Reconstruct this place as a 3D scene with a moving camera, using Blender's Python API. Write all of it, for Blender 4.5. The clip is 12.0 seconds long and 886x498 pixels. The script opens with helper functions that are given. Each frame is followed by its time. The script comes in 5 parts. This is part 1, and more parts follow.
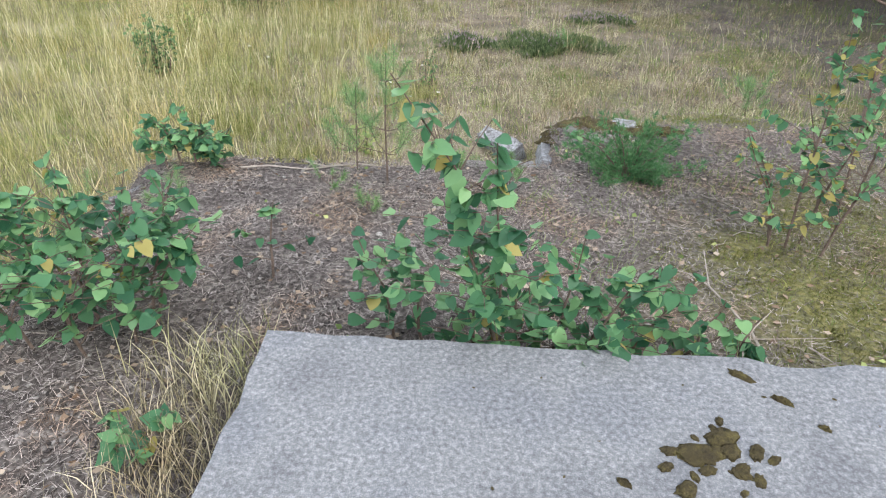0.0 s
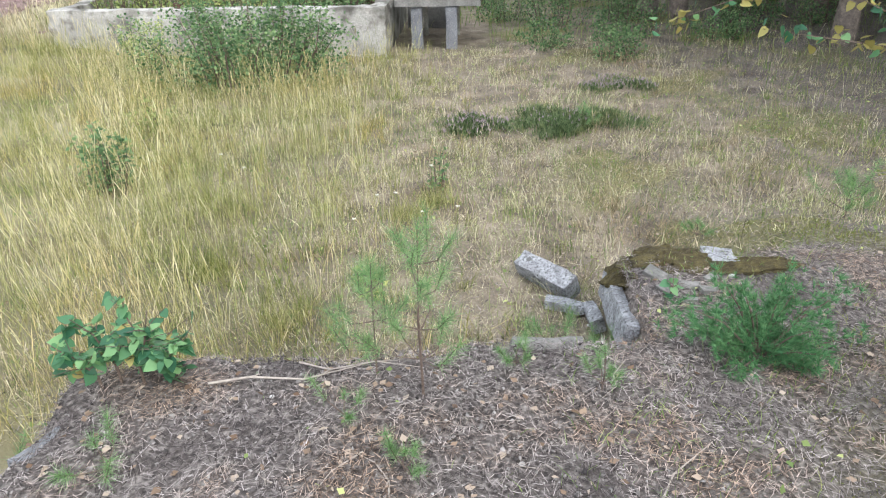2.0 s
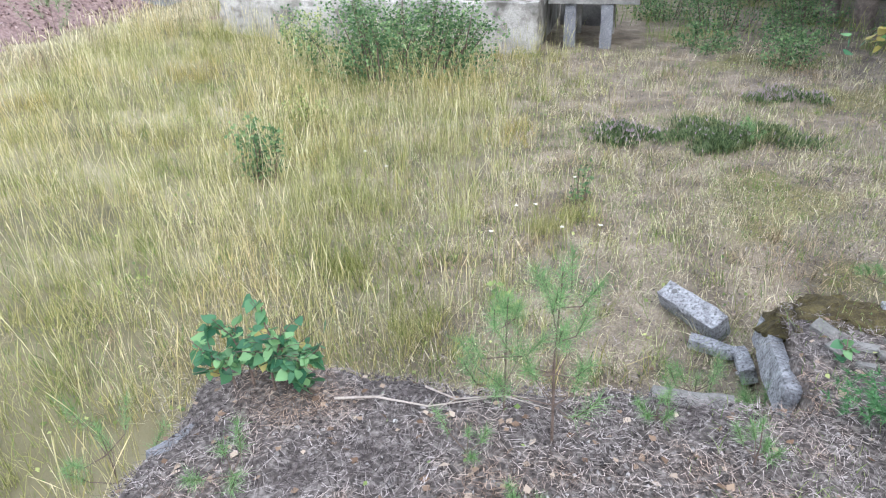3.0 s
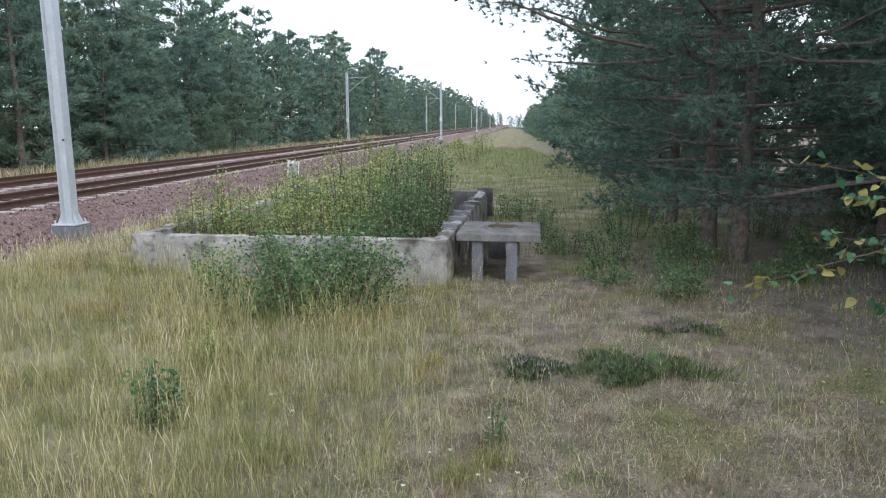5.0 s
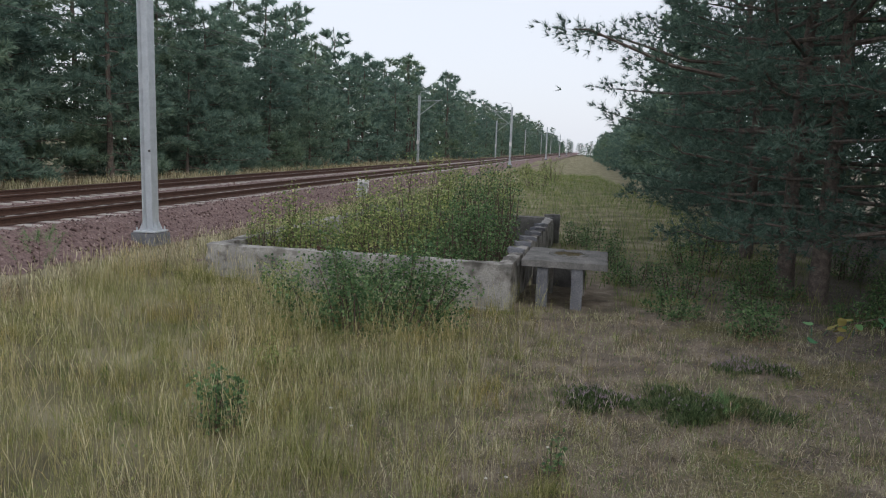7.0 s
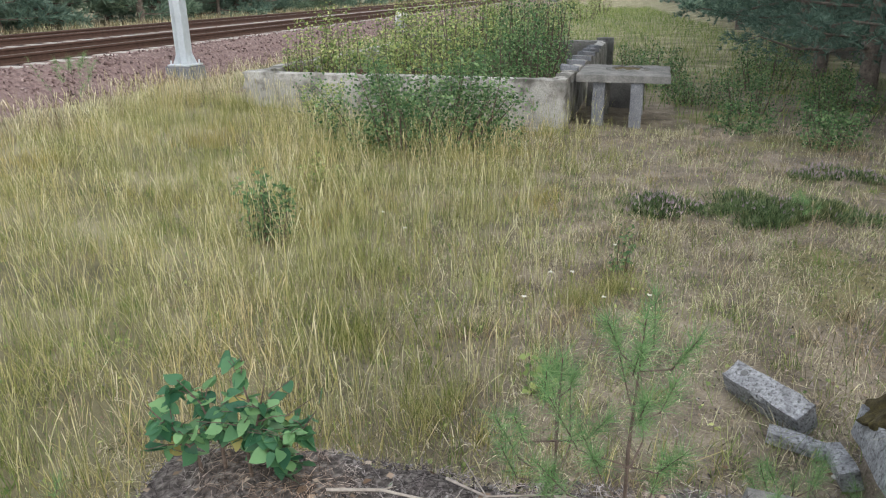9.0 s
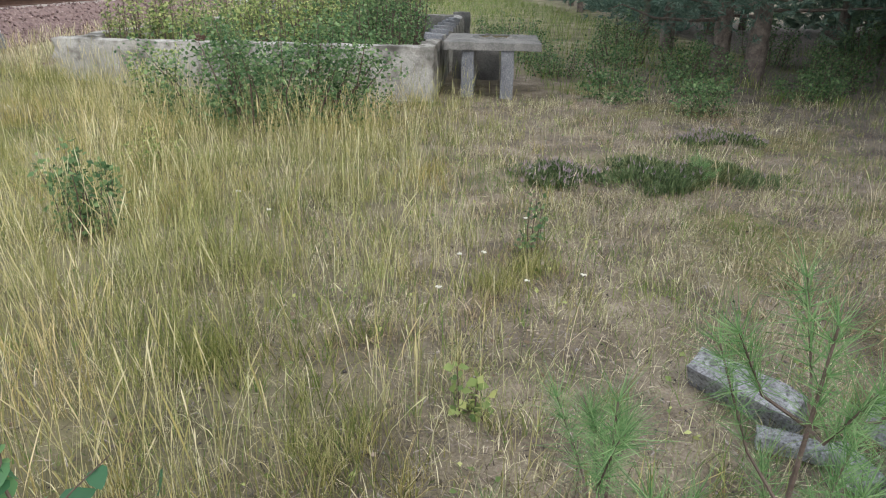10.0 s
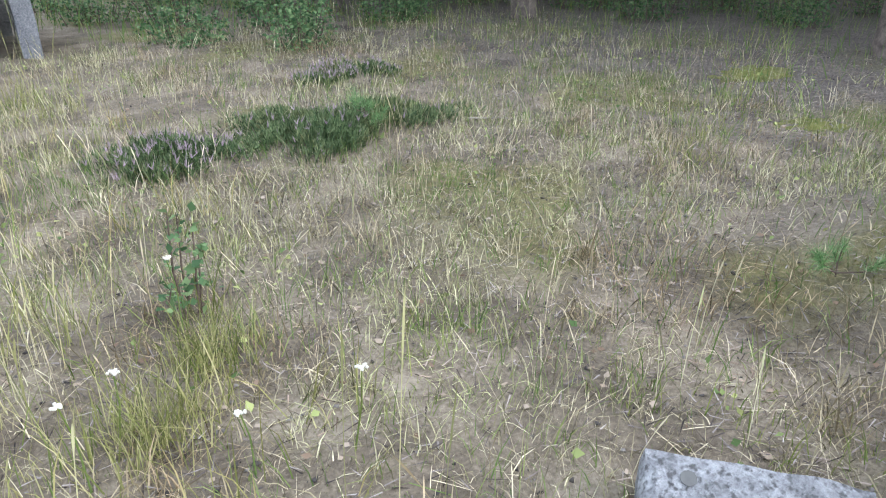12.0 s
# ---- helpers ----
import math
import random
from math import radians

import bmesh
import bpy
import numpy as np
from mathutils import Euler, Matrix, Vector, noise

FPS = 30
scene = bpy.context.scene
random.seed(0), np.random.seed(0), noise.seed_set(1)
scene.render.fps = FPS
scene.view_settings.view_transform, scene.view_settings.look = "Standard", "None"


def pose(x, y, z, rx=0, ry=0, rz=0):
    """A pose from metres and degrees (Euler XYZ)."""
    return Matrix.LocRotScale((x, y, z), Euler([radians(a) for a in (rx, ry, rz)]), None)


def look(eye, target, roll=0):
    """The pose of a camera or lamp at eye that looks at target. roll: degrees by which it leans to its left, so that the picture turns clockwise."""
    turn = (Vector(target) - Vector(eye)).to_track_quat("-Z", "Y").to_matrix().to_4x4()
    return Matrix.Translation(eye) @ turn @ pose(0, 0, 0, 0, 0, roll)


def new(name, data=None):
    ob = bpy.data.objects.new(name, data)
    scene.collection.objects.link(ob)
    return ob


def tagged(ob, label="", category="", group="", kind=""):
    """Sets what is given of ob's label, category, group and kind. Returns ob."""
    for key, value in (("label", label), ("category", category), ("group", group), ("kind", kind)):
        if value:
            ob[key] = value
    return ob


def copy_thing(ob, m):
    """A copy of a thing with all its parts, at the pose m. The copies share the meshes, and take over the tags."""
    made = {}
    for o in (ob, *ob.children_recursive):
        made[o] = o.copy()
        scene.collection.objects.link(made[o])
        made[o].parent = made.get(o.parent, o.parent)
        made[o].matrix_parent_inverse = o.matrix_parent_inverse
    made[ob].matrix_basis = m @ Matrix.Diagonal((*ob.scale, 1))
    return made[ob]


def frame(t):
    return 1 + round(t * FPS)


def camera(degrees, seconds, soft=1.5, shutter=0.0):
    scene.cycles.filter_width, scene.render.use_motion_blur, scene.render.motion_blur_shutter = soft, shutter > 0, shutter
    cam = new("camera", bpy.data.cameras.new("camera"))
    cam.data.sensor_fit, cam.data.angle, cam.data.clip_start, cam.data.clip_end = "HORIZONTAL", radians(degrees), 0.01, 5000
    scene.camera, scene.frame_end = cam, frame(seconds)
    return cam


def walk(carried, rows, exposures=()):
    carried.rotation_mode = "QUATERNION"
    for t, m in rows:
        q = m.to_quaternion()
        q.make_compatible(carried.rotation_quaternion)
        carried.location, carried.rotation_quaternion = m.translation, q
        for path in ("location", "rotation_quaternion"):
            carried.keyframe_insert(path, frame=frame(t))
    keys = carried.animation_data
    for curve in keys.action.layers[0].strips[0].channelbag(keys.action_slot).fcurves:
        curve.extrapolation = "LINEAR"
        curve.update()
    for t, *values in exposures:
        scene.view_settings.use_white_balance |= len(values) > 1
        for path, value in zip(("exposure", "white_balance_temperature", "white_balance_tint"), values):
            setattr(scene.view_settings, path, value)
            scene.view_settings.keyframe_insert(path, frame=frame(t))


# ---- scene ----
cam = camera(65.4, 12.0, soft=1.15)
PATH = [
    (0, (-0.089, 0.063, 2.539), (-0.056, 2.037, 1.358), 1.8),
    (0.5, (-0.217, 0.568, 2.514), (-0.144, 2.528, 1.311), 1.0),
    (1, (-0.239, 1.030, 2.528), (-0.158, 2.944, 1.254), 1.3),
    (1.5, (-0.287, 1.389, 2.554), (0.129, 3.306, 1.355), 3.0),
    (2, (-0.386, 1.741, 2.596), (-0.313, 3.780, 1.535), -1.3),
    (2.5, (-0.422, 1.909, 2.601), (-0.698, 3.886, 1.457), 0.2),
    (3, (-0.453, 1.973, 2.681), (-0.803, 3.973, 1.600), -1.7),
    (3.5, (-0.482, 2.073, 2.798), (-0.584, 4.303, 2.246), 0.4),
    (5.5, (-0.414, 2.140, 2.827), (-0.508, 4.404, 2.438), -0.2),
    (6, (-0.421, 2.148, 2.838), (-0.512, 4.417, 2.477), -0.1),
    (6.5, (-0.445, 2.142, 2.843), (-0.554, 4.418, 2.522), 2.4),
    (7, (-0.452, 2.147, 2.805), (-0.757, 4.403, 2.479), 1.9),
    (9, (-0.606, 2.490, 2.222), (-1.025, 4.603, 1.417), -0.5),
    (9.5, (-0.865, 2.920, 1.842), (-1.099, 5.083, 1.097), -0.8),
    (10, (-0.937, 3.421, 1.819), (-0.882, 5.561, 0.976), 1.0),
    (10.5, (-1.081, 3.811, 1.819), (-0.499, 5.847, 0.920), 2.1),
    (11, (-1.055, 4.404, 1.808), (0.010, 6.217, 0.874), 3.2),
    (11.5, (-0.938, 4.944, 1.759), (0.217, 6.644, 0.728), 3.5),
    (12, (-0.808, 5.551, 1.356), (0.284, 6.994, 0.505), -0.2),
]
EXPOSURES = [(0.0, 0.5, 6350, 9), (0.5, 0.5, 6550, 9), (1.0, 0.42, 6500, 9), (1.5, 0.48, 6500, 9), (2.0, 0.68, 6250, 9), (2.5, 0.68, 6100, 9), (3.4, 0.78, 5750, 13), (3.7, 0.6, 5750, 13), (5.3, -0.35, 6000, 11), (6.0, -0.7, 6100, 12), (7.2, -1.05, 6250, 12), (8.8, -0.15, 6300, 9), (9.2, 0.05, 6450, 8), (10.0, 0.05, 6400, 9), (10.5, 0.25, 6150, 9), (11.0, 0.52, 5850, 9), (12.0, 0.6, 5750, 9)]
walk(cam, [(t, look(eye, target, roll)) for t, eye, target, roll in PATH], EXPOSURES)

# world and sun: a bright, thinly overcast evening
SUN_ELEVATION, SUN_ROTATION = radians(40), radians(143)
world = bpy.data.worlds.new("sky")
scene.world = world
world.use_nodes = True
wn, wl = world.node_tree.nodes, world.node_tree.links
wn.clear()
sky = wn.new("ShaderNodeTexSky")
sky.sky_type, sky.sun_disc = "NISHITA", False
sky.sun_elevation, sky.sun_rotation = SUN_ELEVATION, SUN_ROTATION
sky.dust_density, sky.air_density = 4.0, 1.0
veil = wn.new("ShaderNodeMixRGB")
veil.inputs[0].default_value = 0.7
veil.inputs[2].default_value = (11.5, 11.8, 12.2, 1)
bg, out = wn.new("ShaderNodeBackground"), wn.new("ShaderNodeOutputWorld")
bg.inputs[1].default_value = 0.2
wl.new(sky.outputs[0], veil.inputs[1])
wl.new(veil.outputs[0], bg.inputs[0])
wl.new(bg.outputs[0], out.inputs[0])
sun = new("sun", bpy.data.lights.new("sun", "SUN"))
sun.data.energy, sun.data.angle, sun.data.color = 1.25, radians(14), (1.0, 0.96, 0.88)
SUN_FLAT = 30 * math.cos(SUN_ELEVATION)
sun.matrix_world = look((0, 0, 30), (-SUN_FLAT * math.sin(SUN_ROTATION), -SUN_FLAT * math.cos(SUN_ROTATION), 30 - 30 * math.sin(SUN_ELEVATION)))

rng = np.random.default_rng(7)


# ---- materials ----
def material(name, colors, scale=8.0, rough=0.9, bump=0.3, metal=0.0, detail_scale=60.0, island=0.0, translucent=0.0, object_random=0.0, stain=None, stain_scale=1.5, drift=None, drift_scale=0.8):
    """Ramp over two noises, optional random tint by island or object, optional stain colour, optional slow drift of tint from place to place."""
    m = bpy.data.materials.new(name)
    m.use_nodes = True
    n, l = m.node_tree.nodes, m.node_tree.links
    bsdf = n["Principled BSDF"]
    geo = n.new("ShaderNodeNewGeometry")
    na, nb = n.new("ShaderNodeTexNoise"), n.new("ShaderNodeTexNoise")
    na.inputs["Scale"].default_value, nb.inputs["Scale"].default_value = scale, detail_scale
    na.inputs["Detail"].default_value, nb.inputs["Detail"].default_value = 6, 6
    na.inputs["Roughness"].default_value, nb.inputs["Roughness"].default_value = 0.62, 0.62
    l.new(geo.outputs["Position"], na.inputs["Vector"])
    l.new(geo.outputs["Position"], nb.inputs["Vector"])
    mix = n.new("ShaderNodeMath")
    mix.operation = "MULTIPLY_ADD"
    l.new(na.outputs[0], mix.inputs[0])
    mix.inputs[1].default_value = 0.6
    half = n.new("ShaderNodeMath")
    half.operation = "MULTIPLY"
    half.inputs[1].default_value = 0.4
    l.new(nb.outputs[0], half.inputs[0])
    l.new(half.outputs[0], mix.inputs[2])
    value = mix.outputs[0]
    if island or object_random:
        if island:
            src = geo.outputs["Random Per Island"]
        else:
            info = n.new("ShaderNodeObjectInfo")
            src = info.outputs["Random"]
        amount = island or object_random
        blend = n.new("ShaderNodeMix")
        blend.data_type = "FLOAT"
        blend.inputs[0].default_value = amount
        l.new(value, blend.inputs[2])
        l.new(src, blend.inputs[3])
        value = blend.outputs[0]
    ramp = n.new("ShaderNodeValToRGB")
    lo, hi = (0.32, 0.68) if not (island or object_random) else (0.12, 0.88)
    while len(ramp.color_ramp.elements) < len(colors):
        ramp.color_ramp.elements.new(0.5)
    for i, c in enumerate(colors):
        e = ramp.color_ramp.elements[i]
        e.position = lo + (hi - lo) * i / max(1, len(colors) - 1)
        e.color = (*c, 1)
    l.new(value, ramp.inputs[0])
    col = ramp.outputs[0]
    if stain:
        nc = n.new("ShaderNodeTexNoise")
        nc.inputs["Scale"].default_value, nc.inputs["Detail"].default_value = stain_scale, 6
        l.new(geo.outputs["Position"], nc.inputs["Vector"])
        sr = n.new("ShaderNodeValToRGB")
        sr.color_ramp.elements[0].position, sr.color_ramp.elements[1].position = 0.52, 0.66
        l.new(nc.outputs[0], sr.inputs[0])
        sm = n.new("ShaderNodeMixRGB")
        l.new(sr.outputs[0], sm.inputs[0])
        l.new(col, sm.inputs[1])
        sm.inputs[2].default_value = (*stain, 1)
        col = sm.outputs[0]
    if drift:
        nd, dr, dm = n.new("ShaderNodeTexNoise"), n.new("ShaderNodeValToRGB"), n.new("ShaderNodeMixRGB")
        nd.inputs["Scale"].default_value, nd.inputs["Detail"].default_value = drift_scale, 5
        l.new(geo.outputs["Position"], nd.inputs["Vector"])
        while len(dr.color_ramp.elements) < len(drift):
            dr.color_ramp.elements.new(0.5)
        for i, c in enumerate(drift):
            e = dr.color_ramp.elements[i]
            e.position, e.color = 0.36 + 0.28 * i / (len(drift) - 1), (*c, 1)
        l.new(nd.outputs[0], dr.inputs[0])
        dm.blend_type = "MULTIPLY"
        dm.inputs[0].default_value = 1.0
        l.new(col, dm.inputs[1])
        l.new(dr.outputs[0], dm.inputs[2])
        col = dm.outputs[0]
    l.new(col, bsdf.inputs["Base Color"])
    bsdf.inputs["Roughness"].default_value, bsdf.inputs["Metallic"].default_value = rough, metal
    bsdf.inputs["Specular IOR Level"].default_value = 0.3
    if bump:
        b = n.new("ShaderNodeBump")
        b.inputs["Strength"].default_value, b.inputs["Distance"].default_value = bump, 0.02
        l.new(nb.outputs[0], b.inputs["Height"])
        l.new(b.outputs[0], bsdf.inputs["Normal"])
    if translucent:
        tr, ms = n.new("ShaderNodeBsdfTranslucent"), n.new("ShaderNodeMixShader")
        l.new(col, tr.inputs[0])
        ms.inputs[0].default_value = translucent
        l.new(bsdf.outputs[0], ms.inputs[1])
        l.new(tr.outputs[0], ms.inputs[2])
        l.new(ms.outputs[0], n["Material Output"].inputs[0])
    return m


M_CONCRETE = material("weathered_concrete", [(0.176, 0.169, 0.158), (0.338, 0.329, 0.311), (0.54, 0.527, 0.499)], 2.5, 0.95, 0.9, detail_scale=45, stain=(0.115, 0.11, 0.1), stain_scale=1.8, drift=[(0.7, 0.69, 0.67), (1, 1, 1), (0.85, 0.84, 0.82)], drift_scale=5)
M_CONCRETE_DARK = material("dark_concrete", [(0.07, 0.07, 0.07), (0.15, 0.147, 0.14), (0.26, 0.25, 0.24)], 3, 0.95, 0.9, detail_scale=40)
M_CONCRETE_PALE = material("pale_concrete_slab", [(0.075, 0.078, 0.087), (0.165, 0.17, 0.184), (0.33, 0.335, 0.355)], 62, 0.95, 0.35, detail_scale=210, drift=[(0.78, 0.78, 0.8), (1, 1, 1), (0.88, 0.89, 0.92)], drift_scale=2.6)
M_WOOD_GREY = material("weathered_grey_wood", [(0.12, 0.122, 0.13), (0.27, 0.275, 0.295), (0.48, 0.49, 0.52)], 16, 0.9, 1.0, detail_scale=80, stain=(0.1, 0.1, 0.105), stain_scale=55)
M_STONE_PALE = material("pale_stone", [(0.25, 0.25, 0.24), (0.45, 0.44, 0.42)], 20, 0.9, 0.5, object_random=0.5)
M_STEEL = material("galvanised_steel", [(0.432, 0.468, 0.504), (0.6, 0.636, 0.672)], 6, 0.5, 0.1, metal=0.35, detail_scale=30)
M_RUST = material("rusty_rail", [(0.05, 0.028, 0.02), (0.1, 0.055, 0.04)], 10, 0.8, 0.3)
M_RAILHEAD = material("worn_rail_head", [(0.16, 0.13, 0.12), (0.26, 0.23, 0.21)], 10, 0.45, 0.1, metal=0.5)
M_SLEEPER = material("concrete_sleeper", [(0.3, 0.27, 0.25), (0.45, 0.42, 0.39)], 6, 0.95, 0.4, object_random=0.4)
M_BALLAST = material("brown_ballast", [(0.0715, 0.0468, 0.0442), (0.163, 0.111, 0.104), (0.286, 0.215, 0.202)], 12, 0.95, 1.0, detail_scale=25)
M_BALLAST_STONE = material("ballast_stone", [(0.065, 0.0429, 0.0416), (0.156, 0.104, 0.0988), (0.338, 0.26, 0.247)], 20, 0.95, 0.3, island=0.8)
M_WHITE = material("white_paint_worn", [(0.55, 0.55, 0.55), (0.8, 0.8, 0.8)], 12, 0.7, 0.2)
M_GREY_SIGN = material("grey_sign_face", [(0.28, 0.29, 0.3), (0.4, 0.41, 0.42)], 12, 0.7, 0.2)
M_WIRE = material("dark_wire", [(0.08, 0.08, 0.08), (0.12, 0.12, 0.12)], 5, 0.6, 0.0)
M_BARK_PINE = material("pine_bark", [(0.0525, 0.0435, 0.0375), (0.128, 0.105, 0.09), (0.24, 0.195, 0.165)], 9, 0.95, 1.0, detail_scale=30)
M_TWIG = material("twig_bark", [(0.07, 0.05, 0.04), (0.16, 0.12, 0.1)], 30, 0.9, 0.3)
M_TWIG_GREY = material("dry_grey_twig", [(0.2, 0.17, 0.15), (0.38, 0.34, 0.3)], 30, 0.9, 0.3)
M_NEEDLE = material("pine_needles", [(0.03, 0.066, 0.052), (0.085, 0.145, 0.112), (0.19, 0.26, 0.205)], 0.8, 0.7, 0.0, island=0.55, translucent=0.2)
# Paler, bluer copy of the needles: distance haze put into the colour.
M_NEEDLE_HAZED = material("hazed_pine_needles", [(0.081, 0.142, 0.115), (0.189, 0.284, 0.223), (0.351, 0.446, 0.338)], 0.35, 0.8, 0.0, island=0.5, translucent=0.45, drift=[(0.75, 0.8, 0.85), (1, 1, 1), (1.0, 0.95, 0.8)], drift_scale=0.12)
M_NEEDLE_YOUNG = material("young_pine_needles", [(0.07, 0.16, 0.06), (0.16, 0.29, 0.11), (0.32, 0.45, 0.22)], 5, 0.6, 0.0, island=0.6, translucent=0.4)
M_JUNIPER = material("juniper_foliage", [(0.03, 0.095, 0.04), (0.07, 0.18, 0.07), (0.15, 0.29, 0.12)], 8, 0.7, 0.0, island=0.6, translucent=0.2)
M_BIRCH = material("birch_leaf", [(0.0336, 0.112, 0.0616), (0.084, 0.213, 0.101), (0.224, 0.403, 0.179)], 14, 0.38, 0.1, object_random=0.8, translucent=0.45)
M_BIRCH_YELLOW = material("yellowing_birch_leaf", [(0.22, 0.19, 0.05), (0.42, 0.38, 0.14)], 14, 0.6, 0.1, object_random=0.6, translucent=0.35)
M_SHRUB = material("shrub_leaf", [(0.069, 0.127, 0.0403), (0.218, 0.287, 0.0978), (0.506, 0.529, 0.218)], 1.4, 0.7, 0.0, island=0.7, translucent=0.3)
M_SHRUB_DARK = material("dark_shrub_leaf", [(0.035, 0.085, 0.035), (0.1, 0.18, 0.075), (0.24, 0.34, 0.15)], 2, 0.7, 0.0, island=0.7, translucent=0.3)
M_GRASS_GOLD = material("dry_golden_grass", [(0.09, 0.13, 0.03), (0.31, 0.31, 0.115), (0.6, 0.545, 0.31)], 0.9, 0.8, 0.0, island=0.7, translucent=0.35, drift=[(0.62, 0.68, 0.5), (1, 1, 1), (1.0, 0.84, 0.68)], drift_scale=0.7)
M_GRASS_TALL = material("tall_ripe_grass", [(0.16, 0.18, 0.06), (0.46, 0.43, 0.21), (0.74, 0.69, 0.48)], 0.7, 0.8, 0.0, island=0.75, translucent=0.3, drift=[(0.75, 0.78, 0.6), (1, 1, 1), (1.0, 0.88, 0.76)], drift_scale=0.6)
M_GRASS_GREEN = material("green_grass", [(0.06, 0.12, 0.03), (0.17, 0.25, 0.07), (0.4, 0.44, 0.18)], 1.2, 0.8, 0.0, island=0.6, translucent=0.35, drift=[(0.7, 0.78, 0.65), (1, 1, 1), (1.0, 0.88, 0.7)], drift_scale=0.9)
M_GRASS_STRAW = material("straw_grass", [(0.1, 0.09, 0.055), (0.4, 0.36, 0.24), (0.82, 0.76, 0.58)], 1.5, 0.85, 0.0, island=0.8, translucent=0.25, drift=[(0.7, 0.6, 0.52), (1, 0.98, 0.95), (0.8, 0.88, 0.62)], drift_scale=1.1)
M_LITTER = material("pine_needle_litter", [(0.035, 0.029, 0.027), (0.15, 0.128, 0.12), (0.46, 0.42, 0.395)], 2.0, 0.95, 0.0, island=0.8, drift=[(0.42, 0.4, 0.42), (0.95, 0.94, 0.96), (0.95, 0.78, 0.64)], drift_scale=2.2)
M_DEADLEAF = material("dead_leaf", [(0.11, 0.07, 0.045), (0.22, 0.16, 0.115), (0.36, 0.3, 0.24)], 8, 0.9, 0.0, island=0.8)
M_MOSS = material("moss", [(0.08, 0.09, 0.025), (0.17, 0.18, 0.05), (0.28, 0.27, 0.1)], 14, 1.0, 1.0, detail_scale=160)
M_MOSS_DARK = material("dark_dry_moss", [(0.03, 0.024, 0.014), (0.075, 0.06, 0.028), (0.15, 0.13, 0.045)], 22, 1.0, 1.0, detail_scale=150)
M_HEATHER = material("heather_green", [(0.03, 0.055, 0.025), (0.1, 0.15, 0.065), (0.25, 0.29, 0.15)], 5, 0.8, 0.0, island=0.7, translucent=0.15, drift=[(0.7, 0.8, 0.7), (1, 1, 1), (1.0, 0.85, 0.75)], drift_scale=3)
M_HEATHER_BLOOM = material("heather_bloom", [(0.26, 0.19, 0.24), (0.42, 0.34, 0.38)], 9, 0.8, 0.0, island=0.6)
M_CRUMB = material("soil_crumb", [(0.035, 0.03, 0.03), (0.1, 0.09, 0.088), (0.3, 0.28, 0.27)], 20, 0.95, 0.3, island=0.85)
M_FLOWER = material("white_flower", [(0.5, 0.49, 0.42), (0.68, 0.67, 0.6)], 20, 0.8, 0.0)


def ground_material():
    """Sandy soil and thatch, with litter and moss by the cover painted on the sheet's vertices."""
    m = material("ground_soil", [(0.06, 0.048, 0.036), (0.175, 0.145, 0.11), (0.37, 0.32, 0.25)], 2.2, 1.0, 1.0, detail_scale=55)
    n, l = m.node_tree.nodes, m.node_tree.links
    bsdf = n["Principled BSDF"]
    base = bsdf.inputs["Base Color"].links[0].from_socket
    att = n.new("ShaderNodeAttribute")
    att.attribute_name = "cover"
    sep = n.new("ShaderNodeSeparateColor")
    l.new(att.outputs["Color"], sep.inputs[0])
    geo = n.new("ShaderNodeNewGeometry")
    for idx, scale, cols in ((0, 35, [(0.035, 0.03, 0.029), (0.1, 0.087, 0.082), (0.25, 0.225, 0.212)]), (1, 30, [(0.06, 0.065, 0.015), (0.14, 0.14, 0.03), (0.24, 0.21, 0.06)]), (2, 0.8, [(0.07, 0.068, 0.035), (0.18, 0.165, 0.09), (0.34, 0.31, 0.2)])):
        noi, ramp, mx = n.new("ShaderNodeTexNoise"), n.new("ShaderNodeValToRGB"), n.new("ShaderNodeMixRGB")
        noi.inputs["Scale"].default_value, noi.inputs["Detail"].default_value = scale, 8
        l.new(geo.outputs["Position"], noi.inputs["Vector"])
        ramp.color_ramp.elements.new(0.5)
        for e, p, c in zip(ramp.color_ramp.elements, (0.3, 0.5, 0.7), cols):
            e.position, e.color = p, (*c, 1)
        l.new(noi.outputs[0], ramp.inputs[0])
        l.new(sep.outputs[idx], mx.inputs[0])
        l.new(base, mx.inputs[1])
        l.new(ramp.outputs[0], mx.inputs[2])
        base = mx.outputs[0]
    l.new(base, bsdf.inputs["Base Color"])
    return m


M_GROUND = ground_material()


# ---- geometry helpers ----
def sstep(a, b, v):
    t = np.clip((np.asarray(v, float) - a) / (b - a), 0, 1)
    return t * t * (3 - 2 * t)


def wave(x, y, s=1.0):
    """Cheap smooth unevenness between about -1 and 1."""
    return (np.sin(1.7 * x * s + 0.6 * y * s) + np.sin(2.3 * y * s - 1.1 * x * s + 1.3) + np.sin(4.1 * x * s + 3.3 * y * s + 0.7) * 0.5 + np.sin(5.3 * y * s - 4.7 * x * s + 2.1) * 0.5) / 3


SLOPE = 0.068        # the track runs ahead and a little to the right


def lateral(x, y):
    """Metres to the left of a line along the track through the mound."""
    return -(x + 0.41) + SLOPE * (y - 2.14)


def at_track(l, y):
    return -0.41 - l + SLOPE * (y - 2.14)


